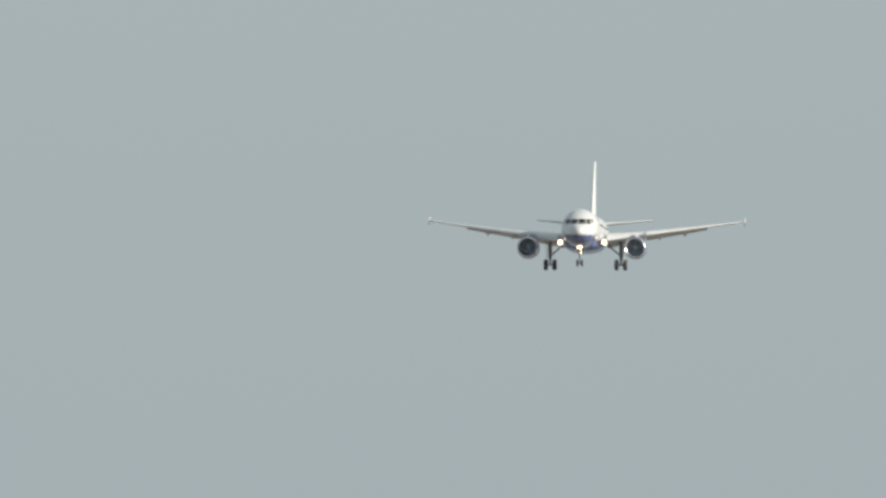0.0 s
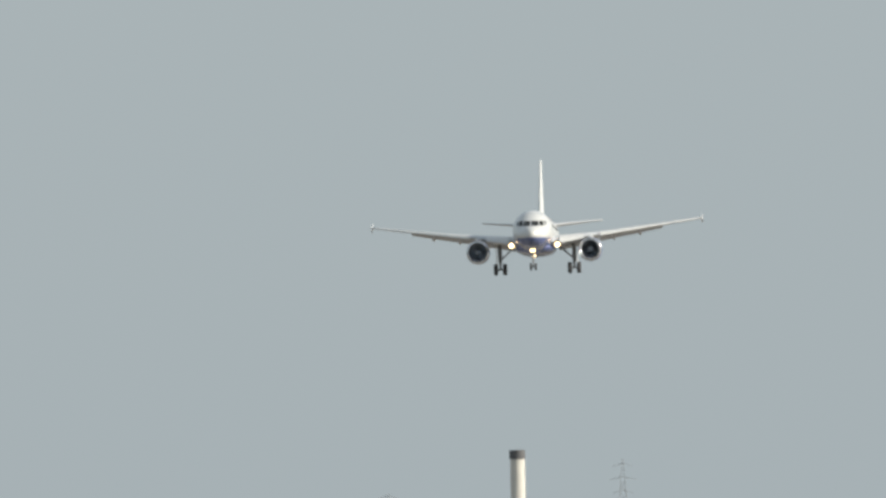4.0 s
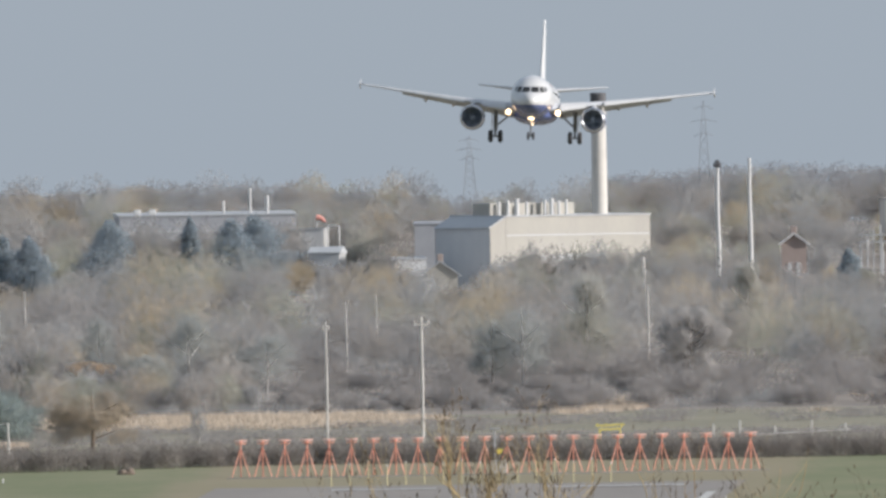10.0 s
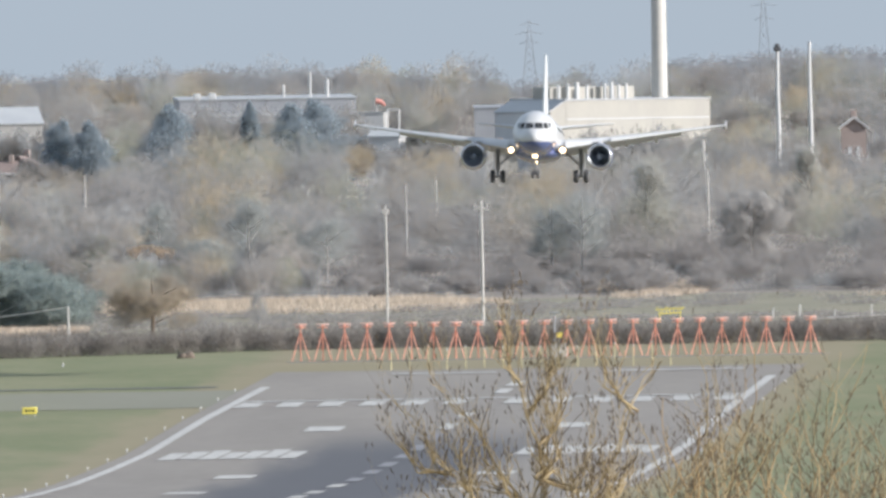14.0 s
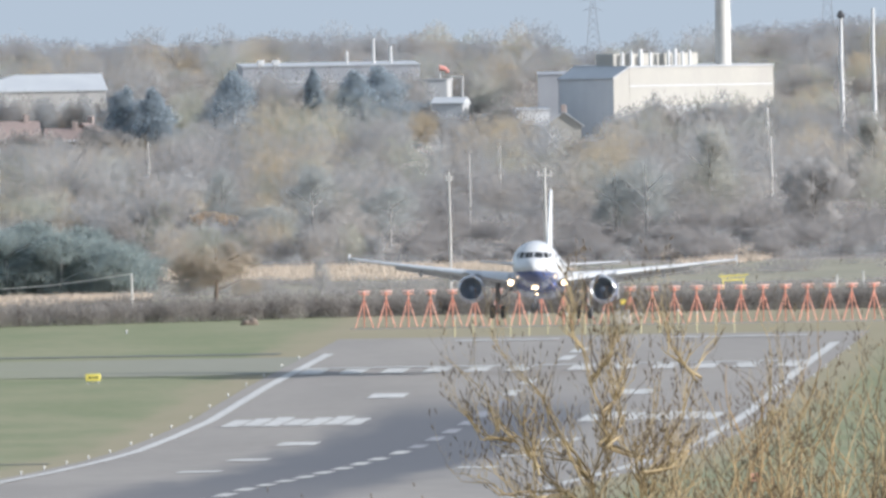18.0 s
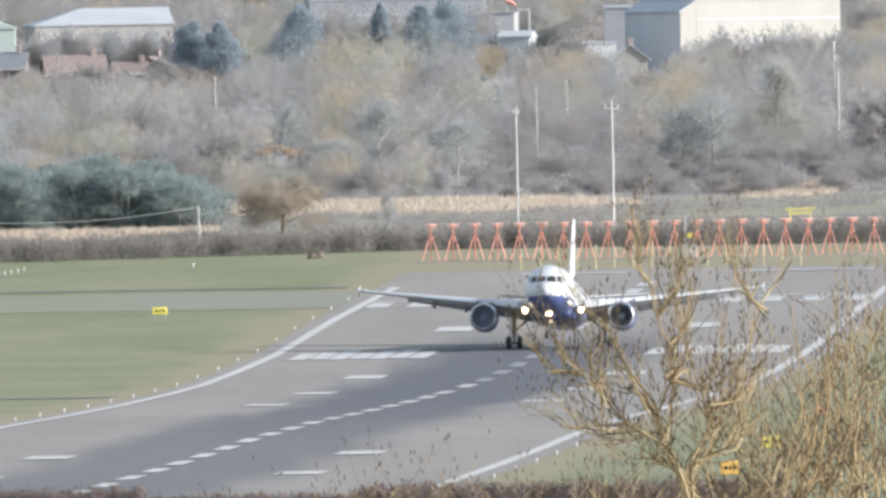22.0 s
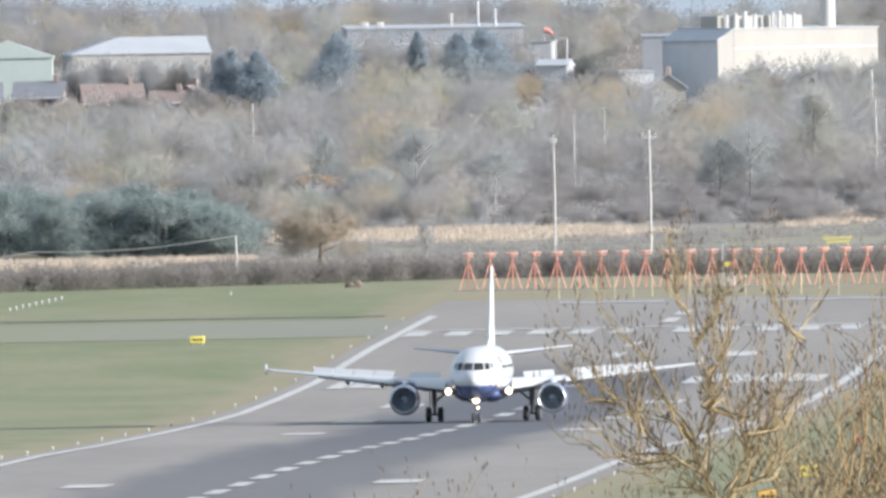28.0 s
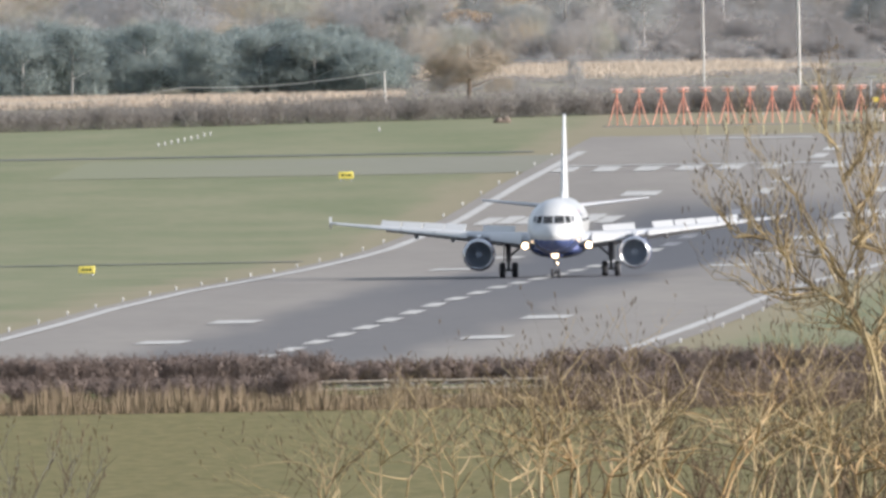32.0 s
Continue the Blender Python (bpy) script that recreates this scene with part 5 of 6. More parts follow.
# scattered low trees before the houses
cs, rx, rz = [], [], []
for k in range(62):
    u, y = -330 + 660 * rng.random(), 4606 + 18 * rng.random()
    x = (u - 784) * y / 80000.0
    z = land(x, y)
    s = max((place(u, (230 if u < -20 else 212) + 36 * rng.random(), y).z - z) / 2, 0.8)
    cs.append((x, y, z + s)), rx.append(s * (0.6 + 0.3 * rng.random())), rz.append(s)
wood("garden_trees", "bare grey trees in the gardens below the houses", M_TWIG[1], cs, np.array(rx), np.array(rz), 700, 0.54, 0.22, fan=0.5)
# low brambles between the trees
cs = [(x, y, land(x, y) + 0.3) for x, y in scatter(900, 4345, 4700, clear=CLEAR)]
wood("undergrowth", "brown brambles and undergrowth below the trees", M_TWIG[0], cs, 2.2, 0.9, 160, 0.7, 0.2, fan=0.4)
# skyline trees, taller towards the east
cs, rx, rz = [], [], []
for k in range(210):
    u = -520 + 2500 * (k + rng.random()) / 210
    y = 4925 + 45 * rng.random()
    x = (u - 784) * y / 80000.0
    top = 62 + 14 * math.sin(u * 0.006 + 1.0) + 9 * rng.random() - (26 if 1290 < u else 0) - (10 if u < 150 else 0) + (10 if 300 < u < 1290 else 0)
    zt = place(u, top, y).z
    s = 1.3 + 0.9 * rng.random()
    cs.append((x, y, zt - s)), rx.append(s * 1.25), rz.append(s)
    cs.append((x + rng.normal(), y, zt - 2.6 * s)), rx.append(s * 1.4), rz.append(s * 1.2)
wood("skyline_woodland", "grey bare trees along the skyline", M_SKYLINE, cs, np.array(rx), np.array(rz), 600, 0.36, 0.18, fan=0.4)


def tree(name, label, u, v_base, v_top, d, w, crown, material, n, length, width, up, low=0.38):
    b, t = place(u, v_base, d), place(u, v_top, d)
    z = min(land(b.x, d), b.z) - 0.2
    hh = t.z - z
    g = group(name, label, "tree", pose(b.x, d, z))
    bm = bmesh.new()
    q = min(0.24, 0.035 * hh)
    far = crown == "bare" or d > 4380
    bark = M_LIMB if far else M_BARK
    q, lr = (q * 0.5, 0.04) if far else (q, 0.09)
    tube(bm, [(0, 0, 0), (0.1, 0, hh * 0.4), (0, 0, hh * 0.9)], [q, q * 0.75, q * 0.2], 8)
    part("trunk", bm, bark, g)
    for k in range(6):
        a = 2.4 * k
        bm = bmesh.new()
        tube(bm, [(0.05, 0, hh * (0.25 + 0.07 * k)), (math.cos(a) * w * 0.3, math.sin(a) * w * 0.3, hh * (0.42 + 0.07 * k))], [lr, lr / 3], 5)
        part("limb", bm, bark, g)
    z0 = hh - (place(u, v_top, d).z - b.z)
    if crown == "cone":
        cs, rx, rz = [], [], []
        for k in range(18):
            f = (k + 0.5) / 18
            a = rng.random() * 6.28
            r = w / 2 * (1 - f ** 4) ** 0.6 * (0.75 + min(0.25, f))
            q = 0.5 * r * rng.random()
            cs.append((q * math.cos(a), q * math.sin(a), hh * (0.08 + 0.88 * f)))
            rx.append(max(r * 0.85, 0.2)), rz.append(hh * 0.1)
        rx, rz = np.array(rx), np.array(rz)
        tr = brush(cs, rx, rz, n, length, width, 0.8)
    elif crown == "flat":
        # a wide, flat-topped crown over bare inner branches
        cs, rx, rz = [], [], []
        for k in range(34):
            a, q = rng.random() * 6.28, math.sqrt(rng.random())
            cs.append((w * 0.42 * q * math.cos(a), w * 0.42 * q * math.sin(a), hh * (0.93 - (0.9 - low) * (0.4 * q * q + 0.6 * rng.random()))))
            rx.append(w * 0.15), rz.append(hh * 0.16 * (1 - low))
        tr = sprays(cs, np.array(rx), np.array(rz), n, length, width, up, 0.3, 0.6)
        cs = [(w * 0.3 * rng.normal(), w * 0.2 * rng.normal(), hh * (0.3 + 0.2 * rng.random())) for _ in range(14)]
        tri_soup("inner_crown", brush(cs, w * 0.14, hh * 0.18, 90, 0.8, 0.1, 0.6), M_TWIG[4], g)
    elif crown == "bare":
        # fine grey twigs in an uneven, upright crown
        cs, rx, rz = [], [], []
        for k in range(30):
            a, f = rng.random() * 6.28, rng.random()
            r = w * 0.36 * math.sqrt(rng.random()) * math.sin(math.pi * (0.25 + 0.65 * f))
            cs.append((r * math.cos(a), r * math.sin(a), hh * (low + (0.88 - low) * f)))
            rx.append(w * 0.2), rz.append(hh * 0.13)
        tr = brush(cs, np.array(rx), np.array(rz), n, length, width, 0.5)
    else:
        cs, rx, rz = [], [], []
        for k in range(30):
            a, f = rng.random() * 6.28, rng.random()
            r = w / 2 * 0.75 * math.sqrt(rng.random()) * (0.6 + 0.6 * math.sin(math.pi * (0.15 + 0.8 * f)))
            cs.append((r * math.cos(a), r * math.sin(a), hh * (low + (0.88 - low) * f)))
            rx.append(w * 0.19), rz.append(hh * 0.13)
        rx, rz = np.array(rx), np.array(rz)
        tr = sprays(cs, rx, rz, n, length * 0.8, width, up, 0.6, 0.85)
    tri_soup("crown", tr, material, g)
    return g


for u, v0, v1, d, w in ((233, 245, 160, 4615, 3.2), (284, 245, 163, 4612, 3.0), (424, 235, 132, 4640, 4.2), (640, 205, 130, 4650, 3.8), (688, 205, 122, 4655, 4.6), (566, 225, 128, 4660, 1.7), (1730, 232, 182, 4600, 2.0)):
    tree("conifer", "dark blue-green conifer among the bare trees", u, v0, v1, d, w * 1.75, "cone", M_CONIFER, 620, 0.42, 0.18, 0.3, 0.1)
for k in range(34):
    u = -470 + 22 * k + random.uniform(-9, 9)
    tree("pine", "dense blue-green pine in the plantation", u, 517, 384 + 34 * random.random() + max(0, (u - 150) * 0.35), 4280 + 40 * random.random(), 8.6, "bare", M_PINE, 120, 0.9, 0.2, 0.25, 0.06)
tree("oak", "spreading oak with brown withered leaves", 392, 522, 428, 4256, 9.0, "flat", M_OAK, 230, 0.42, 0.16, 0.1, 0.22)
tree("oak", "small oak with russet leaves", 390, 440, 378, 4398, 5.0, "flat", M_RUSSET, 110, 0.35, 0.15, 0.1, 0.66)
tree("thorn_tree", "small dark bare thorn tree in the dry grass", 580, 505, 455, 4262, 2.4, "bare", M_TWIG[0], 26, 0.5, 0.1, 0.5)
tree("round_shrub", "rounded dark bare thicket tree", 1450, 392, 280, 4396, 7.4, "round", M_DOME, 190, 0.6, 0.24, 0.6, 0.02)
tree("birch", "pale grey-green bare birch", 1266, 352, 222, 4430, 7.2, "bare", M_BIRCH, 170, 0.7, 0.22, 0.8, 0.1)
tree("birch", "pale grey-green bare birch", 1552, 290, 196, 4470, 5.4, "bare", M_BIRCH, 150, 0.7, 0.22, 0.8, 0.2)
for u, v0, v1, w in ((402, 350, 296, 4.6), (478, 400, 362, 8.0), (560, 335, 290, 6.0), (1152, 352, 280, 5.5), (1098, 350, 300, 5.0), (700, 372, 322, 6.4), (-150, 370, 310, 6.4)):
    tree("ivy_clad_tree", "dark grey-green ivy-clad tree among the bare ones", u, v0, v1, 4398 + 12 * random.random(), w * 1.2, "bare", M_IVY, 62, 0.6, 0.24, 0.4, 0.3)

# boundary hedge and the dry reeds beyond it
cs, rx, rz = [], [], []
for k in range(420):
    x = -75 + 165 * (k + rng.random()) / 420
    y = 4232 + 8 * rng.random() - min(max(-6 - x, 0) * 0.8, 46)
    s = 1.0 + 0.55 * rng.random() ** 2 + (0.22 if x < 8 else 0.25)
    cs.append((x, y, height(y) + s * 0.75)), rx.append(s), rz.append(s * 0.95)
wood("boundary_hedge", "dark bare hedge along the airfield boundary", M_HEDGE, cs, np.array(rx), np.array(rz), 300, 0.6, 0.09, fan=0.5)
m = 60000
x = -85 + 185 * rng.random(m)
y = np.where(x < -27, 4256 + 20 * rng.random(m), 4310 + np.clip(x * 0.9, 0, 24) + 40 * rng.random(m))
bare = np.array([noise.noise((a * 0.06, b * 0.035, 5.0)) for a, b in zip(x, y)])
keep = bare > np.clip(-0.6 + (x + 8) * 0.03, -1, 0.2)
x, y = x[keep], y[keep]
m = len(x)
z = np.array([land(a, b) for a, b in zip(x, y)])
p = np.stack([x, y, z], 1)
a = rng.uniform(0, np.pi, m)
w = np.stack([0.08 * np.cos(a), 0.08 * np.sin(a), np.zeros(m)], 1)
tip = p + np.stack([rng.normal(size=m) * 0.2, rng.normal(size=m) * 0.2, 0.2 + 0.45 * rng.random(m)], 1)
tagged(tri_soup("tall_dry_grass", np.stack([p - w, p + w, tip], 1), M_REED), "tall straw-coloured dry grass on the bank", "grass", kind="stuff")
cs = [(-30 + 124 * rng.random(), 4262 + 50 * rng.random(), 0) for _ in range(480)]
cs = [(x, y + min(max(x * 0.9, 0), 26) * (y > 4284), 0) for x, y, _ in cs]
cs = [(x, y, land(x, y) + 0.25) for x, y, _ in cs]
wood("bank_scrub", "dark low scrub on the bank", M_SCRUB, cs, 2.0, 0.5, 150, 0.4, 0.12, fan=0.4)

# ---- near field: hedge, fence, reeds ----
cs, rx, rz = [], [], []
for k in range(260):
    u = -480 + 1750 * (k + rng.random()) / 260
    y = 2176 + 5 * rng.random()
    x = (u - 784) * y / 80000.0
    gap = 130 < u < 520
    s = (0.5 if gap else 0.74) + 0.2 * rng.random()
    cs.append((x, y, height(y) + s * 0.95)), rx.append(0.6 * s + 0.2), rz.append(s)
for k in range(190):
    u = -480 + 1750 * (k + rng.random()) / 190
    if 110 < u < 500:
        continue
    y = 2046 + 6 * rng.random()
    s = 0.6 + 0.2 * rng.random()
    cs.append(((u - 784) * y / 80000.0, y, height(y) + s * 0.9)), rx.append(0.6 * s + 0.2), rz.append(s)
wood("field_hedge", "trimmed dark brown bare hedge along the meadow", M_FIELDHEDGE, cs, np.array(rx), np.array(rz), 420, 0.24, 0.042, 0.9)
cs = [((u - 784) * 2000 / 80000.0, 1975 + 50 * rng.random(), height(2000) + 0.35 + 0.3 * rng.random()) for u in rng.uniform(540, 1300, 150)]
wood("bramble_thicket", "dark brown brambles at the foot of the hedge", M_BRAMBLE, cs, 0.8, 0.65, 420, 0.22, 0.035, 0.9)
cs = [((u - 784) * 2060 / 80000.0, 2044 + 30 * rng.random(), height(2060) + 0.25 + 0.3 * rng.random()) for u in rng.uniform(-480, 1250, 120)]
wood("hedge_ivy", "green ivy and bramble in the hedge bottom", M_HEDGEGREEN, cs, 0.5, 0.35, 160, 0.16, 0.05, 0.1)
m = 17000
u = rng.uniform(-500, 600, m)
y = 2004 + 26 * rng.random(m)
x = (u - 784) * y / 80000.0
z = np.array([height(b) for b in y])
p = np.stack([x, y, z], 1)
hgt = (0.2 + 1.2 * rng.random(m) ** 2) * np.clip(np.array([0.8 + 0.7 * noise.noise((q * 0.05, b * 0.3, 2.0)) + 0.5 * noise.noise((q * 0.013, 1.0, 9.0)) for q, b in zip(u, y)]), 0.15, 1.3)
a = rng.uniform(0, np.pi, m)
w = np.stack([0.035 * np.cos(a), 0.035 * np.sin(a), np.zeros(m)], 1)
tip = p + np.stack([rng.normal(size=m) * 0.12, rng.normal(size=m) * 0.1, hgt], 1)
tagged(tri_soup("dry_sedge", np.stack([p - w, p + w, tip], 1), M_SEDGE), "clumps of reddish dry sedge at the hedge foot", "grass", kind="stuff")

fence = group("fence", "weathered post and rail timber fence", "fence", pose(0, 2034, 0))
px = [(u - 784) * 2034 / 80000.0 for u in range(92, 520, 71)]
zf = height(2034)
for x in px:
    bm = bmesh.new()
    box(bm, x - 0.08, x + 0.08, -0.08, 0.08, zf - 0.1, zf + 1.22 + random.uniform(-0.04, 0.06), 0.015)
    part("post", bm, M_RAIL, fence)
for a, b in zip(px, px[1:]):
    for zz in (0.4, 0.75, 1.1):
        bm = bmesh.new()
        tilt = random.uniform(-0.03, 0.03)
        tube(bm, [(a, -0.1, zf + zz - tilt), (b, -0.1, zf + zz + tilt)], [0.06, 0.06], 5)
        part("rail", bm, M_RAIL, fence)
tree("thorn_bush", "small dark hawthorn tree at the field edge", 80, 1092, 1008, 2026, 2.5, "round", M_FIELDHEDGE, 70, 0.4, 0.026, 0.5)


# ---- willows close by on the slope ----
class Twigs:
    """Collects tapered five-sided stems into one mesh."""

    def __init__(self):
        self.v, self.f = [], []

    def stem(self, pts, radii, n=5):
        pts = [Vector(p) for p in pts]
        base = len(self.v)
        s = (pts[1] - pts[0]).normalized().orthogonal().normalized()
        for i, p in enumerate(pts):
            d = (pts[min(i + 1, len(pts) - 1)] - pts[max(i - 1, 0)]).normalized()
            s = (s - d * s.dot(d)).normalized()
            q = d.cross(s)
            for k in range(n):
                a = 2 * math.pi * k / n
                self.v.append(p + (s * math.cos(a) + q * math.sin(a)) * radii[i])
        for i in range(len(pts) - 1):
            for k in range(n):
                a, b = base + i * n + k, base + i * n + (k + 1) % n
                self.f.append((a, b, b + n, a + n))

    def make(self, name, material, parent, label=""):
        me = bpy.data.meshes.new(name)
        me.from_pydata([tuple(p) for p in self.v], [], self.f)
        me.materials.append(material)
        me.shade_smooth()
        ob = new(name, me)
        ob.parent = parent
        if label:
            tagged(ob, label)
        return ob


rw = random.Random(11)


def bend(p, q, n, amp):
    """A wavering line of n + 1 points from p to q."""
    p, q = Vector(p), Vector(q)
    out = []
    o = Vector((rw.uniform(-1, 1), rw.uniform(-1, 1), rw.uniform(-0.5, 0.5))) * amp * (q - p).length
    for i in range(n + 1):
        f = i / n
        out.append(p.lerp(q, f) + o * math.sin(math.pi * f) + Vector((rw.uniform(-1, 1), 0, rw.uniform(-1, 1))) * (q - p).length * amp * 0.25 * (0 < i < n))
    return out


def dress(limb, radii, pair, buds, count, reach, lean, level=0, r0=0.006, depth=1, dark=0.56, wide=1.0):
    """Side shoots along a limb, each with shoots of its own and dark buds near its end."""
    for _ in range(count):
        k = rw.uniform(0.12, 1.0) * (len(limb) - 1)
        i = min(int(k), len(limb) - 2)
        p = limb[i].lerp(limb[i + 1], k - i)
        along = (limb[i + 1] - limb[i]).normalized()
        d = along * rw.uniform(0.2, 0.8) + Vector((rw.uniform(-0.85, 0.85) * wide + lean, rw.uniform(-0.7, 0.7), rw.uniform(0.1, 1.3))) * 0.75
        d.normalize()
        le = reach * rw.uniform(0.45, 1.15) * (0.75 if level else 1.0)
        q = p + d * le + Vector((0, 0, le * 0.28 / wide))
        pts = bend(p, q, 4, 0.16)
        r = min(r0, radii[i] * 0.7) * (0.7 if level else 1.0)
        twigs = pair[rw.random() < dark]
        twigs.stem(pts, [r, r * 0.85, r * 0.7, r * 0.55, r * 0.35], 4)
        for b in range(rw.choice((0, 0, 1, 1, 2))):
            f = 4.0 if b == 0 else rw.uniform(0.8, 3.8)
            j = min(int(f), 3)
            c = pts[j].lerp(pts[j + 1], f - j)
            e = c + (d + Vector((rw.uniform(-0.6, 0.6), rw.uniform(-0.6, 0.6), 0.7))).normalized() * rw.uniform(0.018, 0.034)
            buds.stem([c, (c + e) / 2, e], [0.002, 0.0036, 0.001], 4)
        if level < depth:
            dress(pts, [r] * 5, pair, buds, 2, reach * 0.6, lean, level + 1, r * 0.75, depth, dark, wide)


def willow(label, d, limbs, count, reach, lean=0.0, stem_r=0.03, twig=None, shoot_r=0.006, depth=1, dark=0.56, crook=0.045, wide=1.0):
    """limbs: lists of bearings from the foot to the tip."""
    gx = place(limbs[0][0][0], limbs[0][0][1], d).x
    foot = Vector((gx, d, height(d) - 0.05))
    g = group("willow_shrub", label, "shrub", Matrix.Translation(foot), "willows on the slope")
    stems, twigs, shade = Twigs(), Twigs(), Twigs()
    for li, limb in enumerate(limbs):
        pts = [place(u, v, d + rw.uniform(-0.25, 0.25)) - foot for u, v in limb]
        if limb[0][1] > 1260:
            pts = [Vector((pts[0].x * 0.35, rw.uniform(-0.2, 0.2), 0.0))] + pts
        fine = []
        for a, b in zip(pts, pts[1:]):
            fine += bend(a, b, 4, crook)[:-1]
        fine.append(pts[-1])
        n = len(fine)
        first_r = stem_r if limb[0][1] > 1260 else stem_r * 0.5
        rad = [first_r * (1 - 0.88 * (i / (n - 1)) ** 0.7) * rw.uniform(0.92, 1.1) for i in range(n)]
        stems.stem(fine, rad, 7)
        skip = max(0, int(n * (0.2 if limb[0][1] > 1260 else 0.0)))
        dress(fine[skip:], rad[skip:], (twigs, shade), shade, count, reach, lean, 0, shoot_r, depth, dark, wide)
    stems.make("stem", twig or M_WILLOW, g)
    twigs.make("crown", twig or M_WILLOWTWIG, g, "thin yellowish bare twigs")
    shade.make("inner_crown", M_DARKTWIG, g, "twigs in a painted shade brown, and dark buds")
    return g


TALL = [
    [(1172, 1296), (1136, 1110), (1112, 1010), (1095, 955), (1068, 909), (1055, 856), (1081, 790), (1076, 731), (1056, 683), (1043, 623), (1038, 564), (1041, 510)],
    [(1068, 909), (1012, 876), (964, 844), (922, 784), (893, 742), (863, 695), (839, 668), (797, 635)],
    [(1012, 876), (955, 884), (905, 878), (875, 856), (839, 844), (806, 831)],
    [(1196, 1296), (1150, 1120), (1118, 1010), (1113, 945), (1146, 885), (1156, 838), (1184, 805), (1219, 742), (1238, 668), (1274, 617), (1294, 582)],
    [(1238, 668), (1205, 626), (1189, 576), (1181, 528)],
    [(1081, 790), (1119, 802), (1143, 809), (1178, 808)],
    [(1055, 856), (1030, 808), (994, 760), (958, 695), (922, 662), (893, 623), (882, 582)],
    [(1055, 856), (1012, 814), (976, 802), (922, 802), (875, 778)],
    [(1076, 731), (1107, 701), (1116, 647), (1113, 606)],
    [(1056, 683), (1083, 641), (1107, 588), (1119, 552)],
    [(1081, 790), (1107, 760), (1095, 689), (1083, 635)],
    [(1043, 623), (1024, 588), (1018, 552), (1006, 516)],
    [(1068, 909), (1077, 838), (1080, 802), (1065, 748)],
    [(1146, 885), (1137, 832), (1166, 748), (1178, 683)],
    [(1156, 838), (1202, 826), (1232, 778), (1244, 737)],
    [(1095, 955), (1047, 933), (1006, 933), (952, 927)],
    [(1095, 955), (1059, 885), (982, 909), (922, 903)],
    [(964, 844), (946, 790), (928, 731), (911, 695)],
    [(922, 784), (869, 778), (839, 742), (821, 725)],
    [(1113, 945), (1190, 909), (1208, 832), (1202, 778)],
    [(1113, 945), (1166, 921), (1196, 873), (1238, 832)]]
# thinner stems run beside the main ones
TALL += [[(u + rw.uniform(-13, 13) * (1 if v < 960 else 2.4), min(v, 1245) + rw.uniform(-12, 12)) for u, v in limb] for limb in TALL for _ in range(2)]
TALL += [[(1080, 1296), (1092, 1120), (1108, 1000), (1150, 900), (1180, 850)], [(1260, 1296), (1192, 1130), (1126, 1000), (1066, 930), (1000, 905)], [(1120, 1296), (1112, 1100), (1100, 980), (1052, 880)], [(1230, 1296), (1172, 1100), (1142, 960), (1166, 860), (1150, 800)]]
willow("tall yellow-brown bare willow with budding twigs", 200, TALL, 8, 0.19, 0.0, 0.0125, None, 0.004, 1, 0.28)


def thicket(label, d, ub, spread, count, tops, r, material, dark, shoots=6, reach=0.26):
    """A shrub of arching, forking stems between its foot and a ragged top."""
    limbs = []
    for _ in range(count):
        u = ub + rw.uniform(-spread, spread)
        top = tops(u) + rw.uniform(-45, 120)
        rise = 1290 - top
        a = (ub + (u - ub) * 0.1, 1290)
        b = (ub + (u - ub) * 0.55 + rw.uniform(-35, 35), 1290 - rise * 0.45)
        c = (u + rw.uniform(-25, 25), 1290 - rise * 0.75)
        limbs.append([a, b, c, (u + rw.uniform(-60, 60), top)])
        limbs.append([b, (b[0] + rw.uniform(-70, 70), (b[1] + top) / 2), (b[0] + rw.uniform(-110, 110), top + rw.uniform(0, 90))])
        side = rw.choice((-1, 1))
        limbs.append([b, (b[0] + side * rw.uniform(50, 90), b[1] - rise * 0.16), (b[0] + side * rw.uniform(130, 210), b[1] - rise * rw.uniform(0.1, 0.25))])
    willow(label, d, limbs, shoots, reach, 0.0, r, material, 0.0052, 1, dark, 0.1, 1.7)


def east_top(u):
    return max(770 - (u - 1250) * 1.45, 600)


def low_top(u):
    return 1000 if u > 500 else 1000 + (500 - u) * 0.28


for k, ub in enumerate((1190, 1260, 1330, 1400, 1470, 1540, 1620, 1700)):
    thicket("dense upright bare willow shrub", 204 + 2 * k, ub, 135, 5, east_top, 0.0135, M_RUST if k in (1, 4, 6) else None, 0.66, 7, 0.24)
for k, ub in enumerate((120, 250, 350, 440)):
    thicket("low bare willow shrub with upright twigs", 186 + k, ub, 70, 2, low_top, 0.008, None, 0.45, 7)
for k, ub in enumerate((520, 590, 660, 740, 820, 900, 980, 1060, 1140, 1220, 1300)):
    thicket("low spreading willow shrub with golden and dark twigs", 190 + k, ub, 140, 4, low_top, 0.0125, M_RUST if k % 3 == 1 else None, 0.68, 5, 0.22)
for k, ub in enumerate((560, 700, 860, 1020, 1180, 1340)):
    thicket("thin tall shoots above the willow shrubs", 188 + k, ub, 80, 3, lambda u: 905, 0.006, None, 0.6, 2, 0.12)
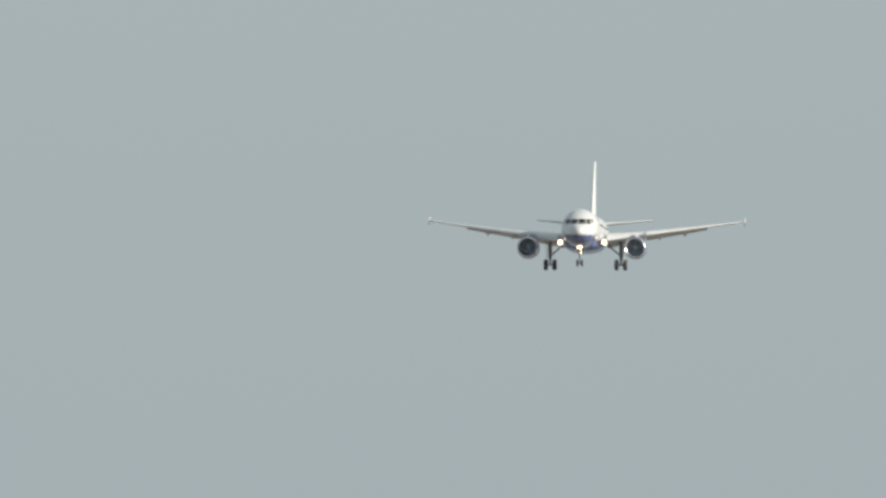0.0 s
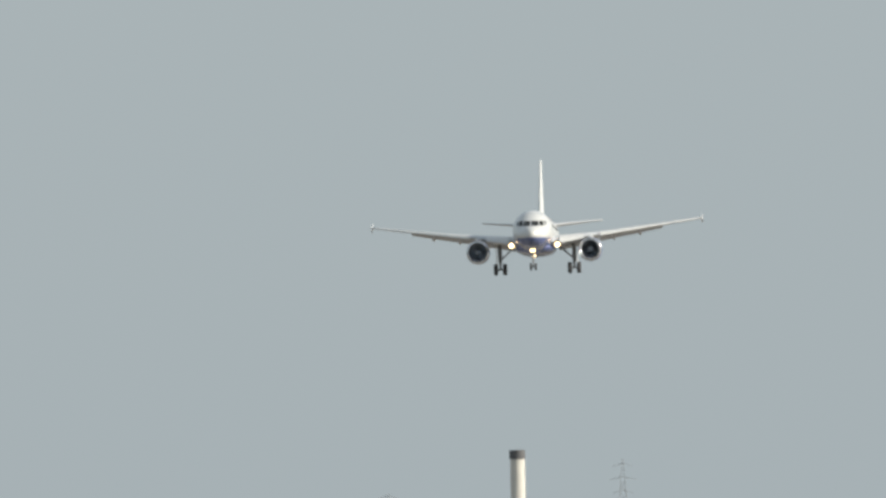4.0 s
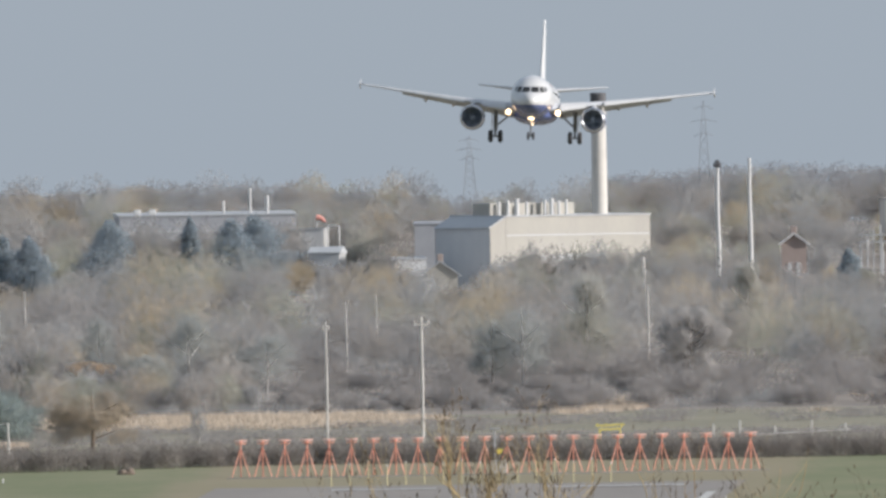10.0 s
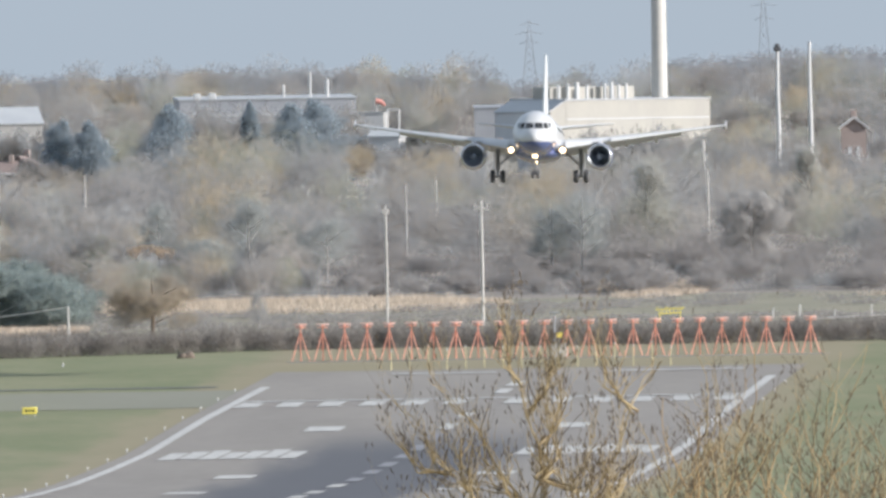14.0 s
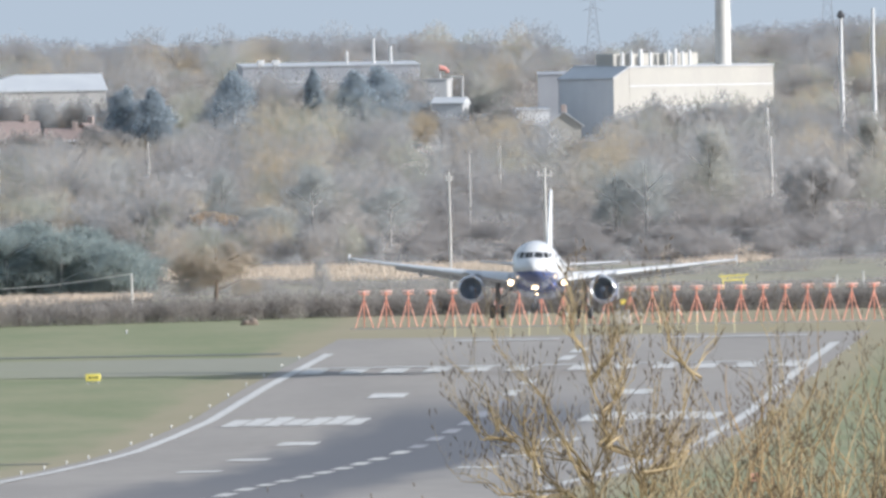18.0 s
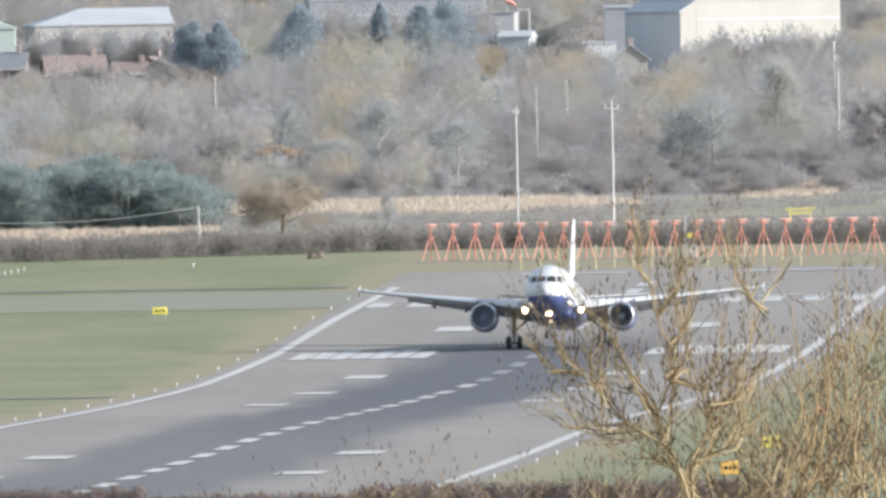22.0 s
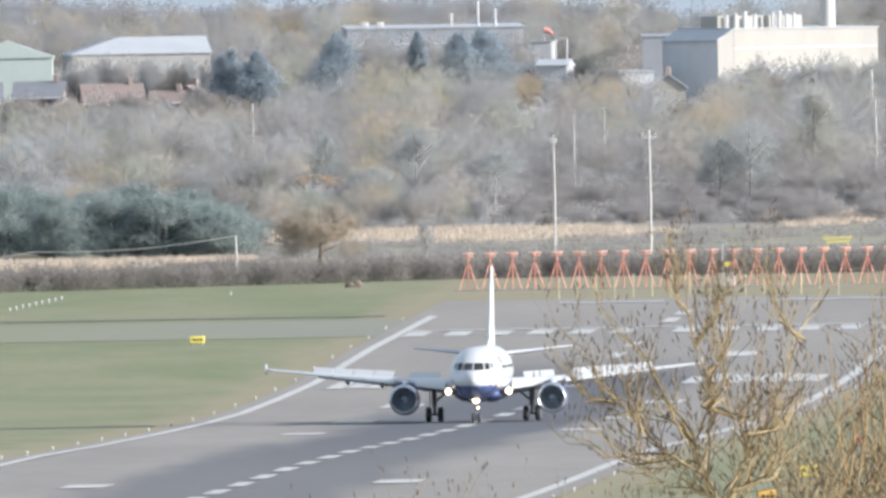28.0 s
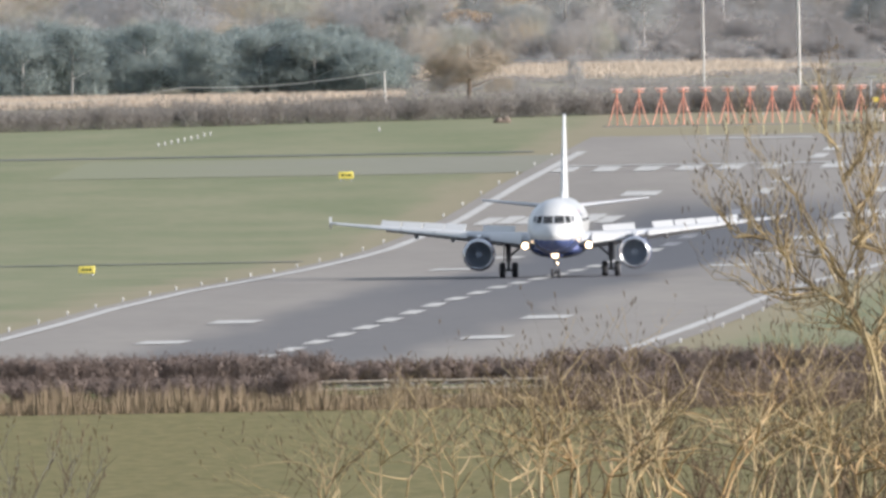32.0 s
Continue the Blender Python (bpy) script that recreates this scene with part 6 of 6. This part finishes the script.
for k, ub in enumerate((760, 880, 1000, 1090, 1180, 1270, 1360, 1450, 1540)):
    limbs = []
    for j in range(7 if ub < 1090 else 14):
        u = ub + rw.uniform(-110, 110)
        side = rw.choice((-1, 1))
        top = 1140 - 0.12 * (ub - 1000) + rw.uniform(-80, 110)
        limbs.append([(u, 1330), (u + side * rw.uniform(20, 70), top + 30), (u + side * rw.uniform(110, 190), top + rw.uniform(0, 70))])
    willow("dark tangled bramble stems under the willows", 214 + k, limbs, 6, 0.3, 0.0, 0.0115, M_DARKTWIG, 0.006, 1)
willow("grey leafless twigs of a low bush", 190, [[(-400, 1300), (-360, 1200), (-330, 1130)], [(-430, 1300), (-420, 1210), (-450, 1120)], [(-300, 1300), (-280, 1220), (-230, 1170)], [(-350, 1300), (-320, 1230), (-290, 1150)]], 14, 0.15, 0.0, 0.009, M_TWIG[4], 0.0028)


# ---- what moves ----
def motions():
    # seconds; across, away, height of the wheels' line
    path = [
        (0, 38.91, 4834.7, 77.19), (0.5, 37.89, 4808.2, 74.98), (1, 36.88, 4781.7, 72.78), (1.5, 35.89, 4755.2, 70.60),
        (2, 34.90, 4728.7, 68.43), (2.5, 33.92, 4702.2, 66.28), (4.5, 30.92, 4596.2, 58.73), (5, 30.02, 4569.7, 56.58),
        (5.5, 29.08, 4543.2, 54.45), (6, 28.28, 4516.7, 52.21), (6.5, 27.35, 4489.3, 49.95), (7, 26.54, 4462.2, 47.98),
        (7.5, 25.66, 4435.6, 46.08), (8, 24.59, 4409.3, 44.19), (8.5, 23.76, 4383.3, 42.67), (9, 22.81, 4357.7, 41.03),
        (9.5, 21.78, 4332.3, 39.25), (10, 21.22, 4307.3, 37.37), (10.5, 20.61, 4282.6, 35.33), (11, 20.17, 4258.2, 33.37),
        (11.5, 19.63, 4234.0, 31.56), (12, 18.80, 4210.1, 29.83), (12.5, 18.15, 4186.5, 28.22), (13, 17.19, 4163.1, 26.42),
        (13.5, 16.08, 4139.9, 24.81), (15.5, 12.13, 4049.2, 17.57), (16, 11.31, 4027.0, 15.84), (16.5, 10.60, 4005.0, 13.87),
        (17, 9.90, 3983.1, 12.13), (17.5, 9.20, 3961.3, 10.44), (18, 8.67, 3939.7, 8.87), (18.5, 7.99, 3918.2, 7.67),
        (19, 7.47, 3896.8, 6.47), (19.5, 7.01, 3875.5, 5.58), (20, 6.56, 3854.2, 4.56), (20.5, 5.82, 3833.1, 3.89),
        (21, 5.19, 3812.0, 3.04), (21.5, 4.57, 3791.0, 2.34), (22, 3.95, 3770.0, 1.84), (22.5, 3.25, 3749.0, 1.43),
        (23, 2.84, 3728.0, 1.28), (23.5, 2.06, 3707.1, 1.14), (24, 1.52, 3686.1, 1.00), (24.5, 0.81, 3665.1, 0.86),
        (25, -0.30, 3644.1, 0.72), (25.5, -1.18, 3623.1, 0.57), (27.5, -4.44, 3538.3, 0.44), (28, -5.08, 3516.9, 0.43),
        (28.5, -5.93, 3495.4, 0.43), (29, -6.55, 3473.7, 0.43), (29.5, -7.30, 3452.0, 0.42), (30, -7.98, 3430.1, 0.44),
        (30.5, -8.54, 3408.0, 0.49), (31, -9.03, 3385.8, 0.53), (31.5, -9.48, 3363.4, 0.58), (32, -10.05, 3340.9, 0.62),
    ]
    when = [0, 1, 2, 2.5, 4.5, 5, 5.5, 6, 7, 8, 8.5, 9, 10, 11, 12, 13, 13.5, 15.5, 16, 18, 19, 21, 22, 23, 24, 25.5, 32]
    bank = [1.2, 0.3, 1.3, 2.0, -1.4, -1.0, 0.0, 0.7, -0.5, 0.0, 1.0, 1.8, 2.4, 0.0, -1.9, -2.0, -0.5, 2.1, 2.0, 1.0, 0.7, 0.3, 0.3, 0.2, 0.0, 0.0, 0.0]
    rows = []
    for t, x, y, z in path:
        yaw = -np.interp(t, [0, 3, 6, 9, 13, 16, 19, 23, 25, 28, 32], [3.7, 2.9, 1.9, 2.6, 2.1, 2.4, 3.1, 4.8, 3.8, 2.8, 1.5])
        pitch = np.interp(t, [0, 11, 13, 16, 17, 19, 21, 22, 23, 24, 25, 26, 27.5, 32], [1.7, 1.7, 2.1, 2.3, 3.0, 4.6, 5.6, 5.3, 4.0, 2.6, 1.9, 1.0, 0, 0])
        rows.append((t, pose(x - 6.0 * math.sin(radians(yaw)), y, z, -pitch, np.interp(t, when, bank), yaw)))
    walk(airliner, rows)
    for wing, s, off in FLEX:
        walk(wing, [(t, pose(*off, 0, -s * a, 0)) for t, a in ((0, 2.8), (21.5, 2.6), (23, 1.6), (25, 0.4), (27, 0.0), (32, 0.0))])
    for sp, m in SPOIL:
        walk(sp, [(t, m @ pose(0, 0, 0, a, 0, 0)) for t, a in ((0, 0), (24.5, 0), (25.3, 42), (26, 45), (32, 45))])
    for leg in GEAR:
        walk(leg, [(t, pose(0, 0, a)) for t, a in ((0, -0.32), (22.0, -0.32), (23.2, -0.08), (26, 0), (32, 0))])


motions()
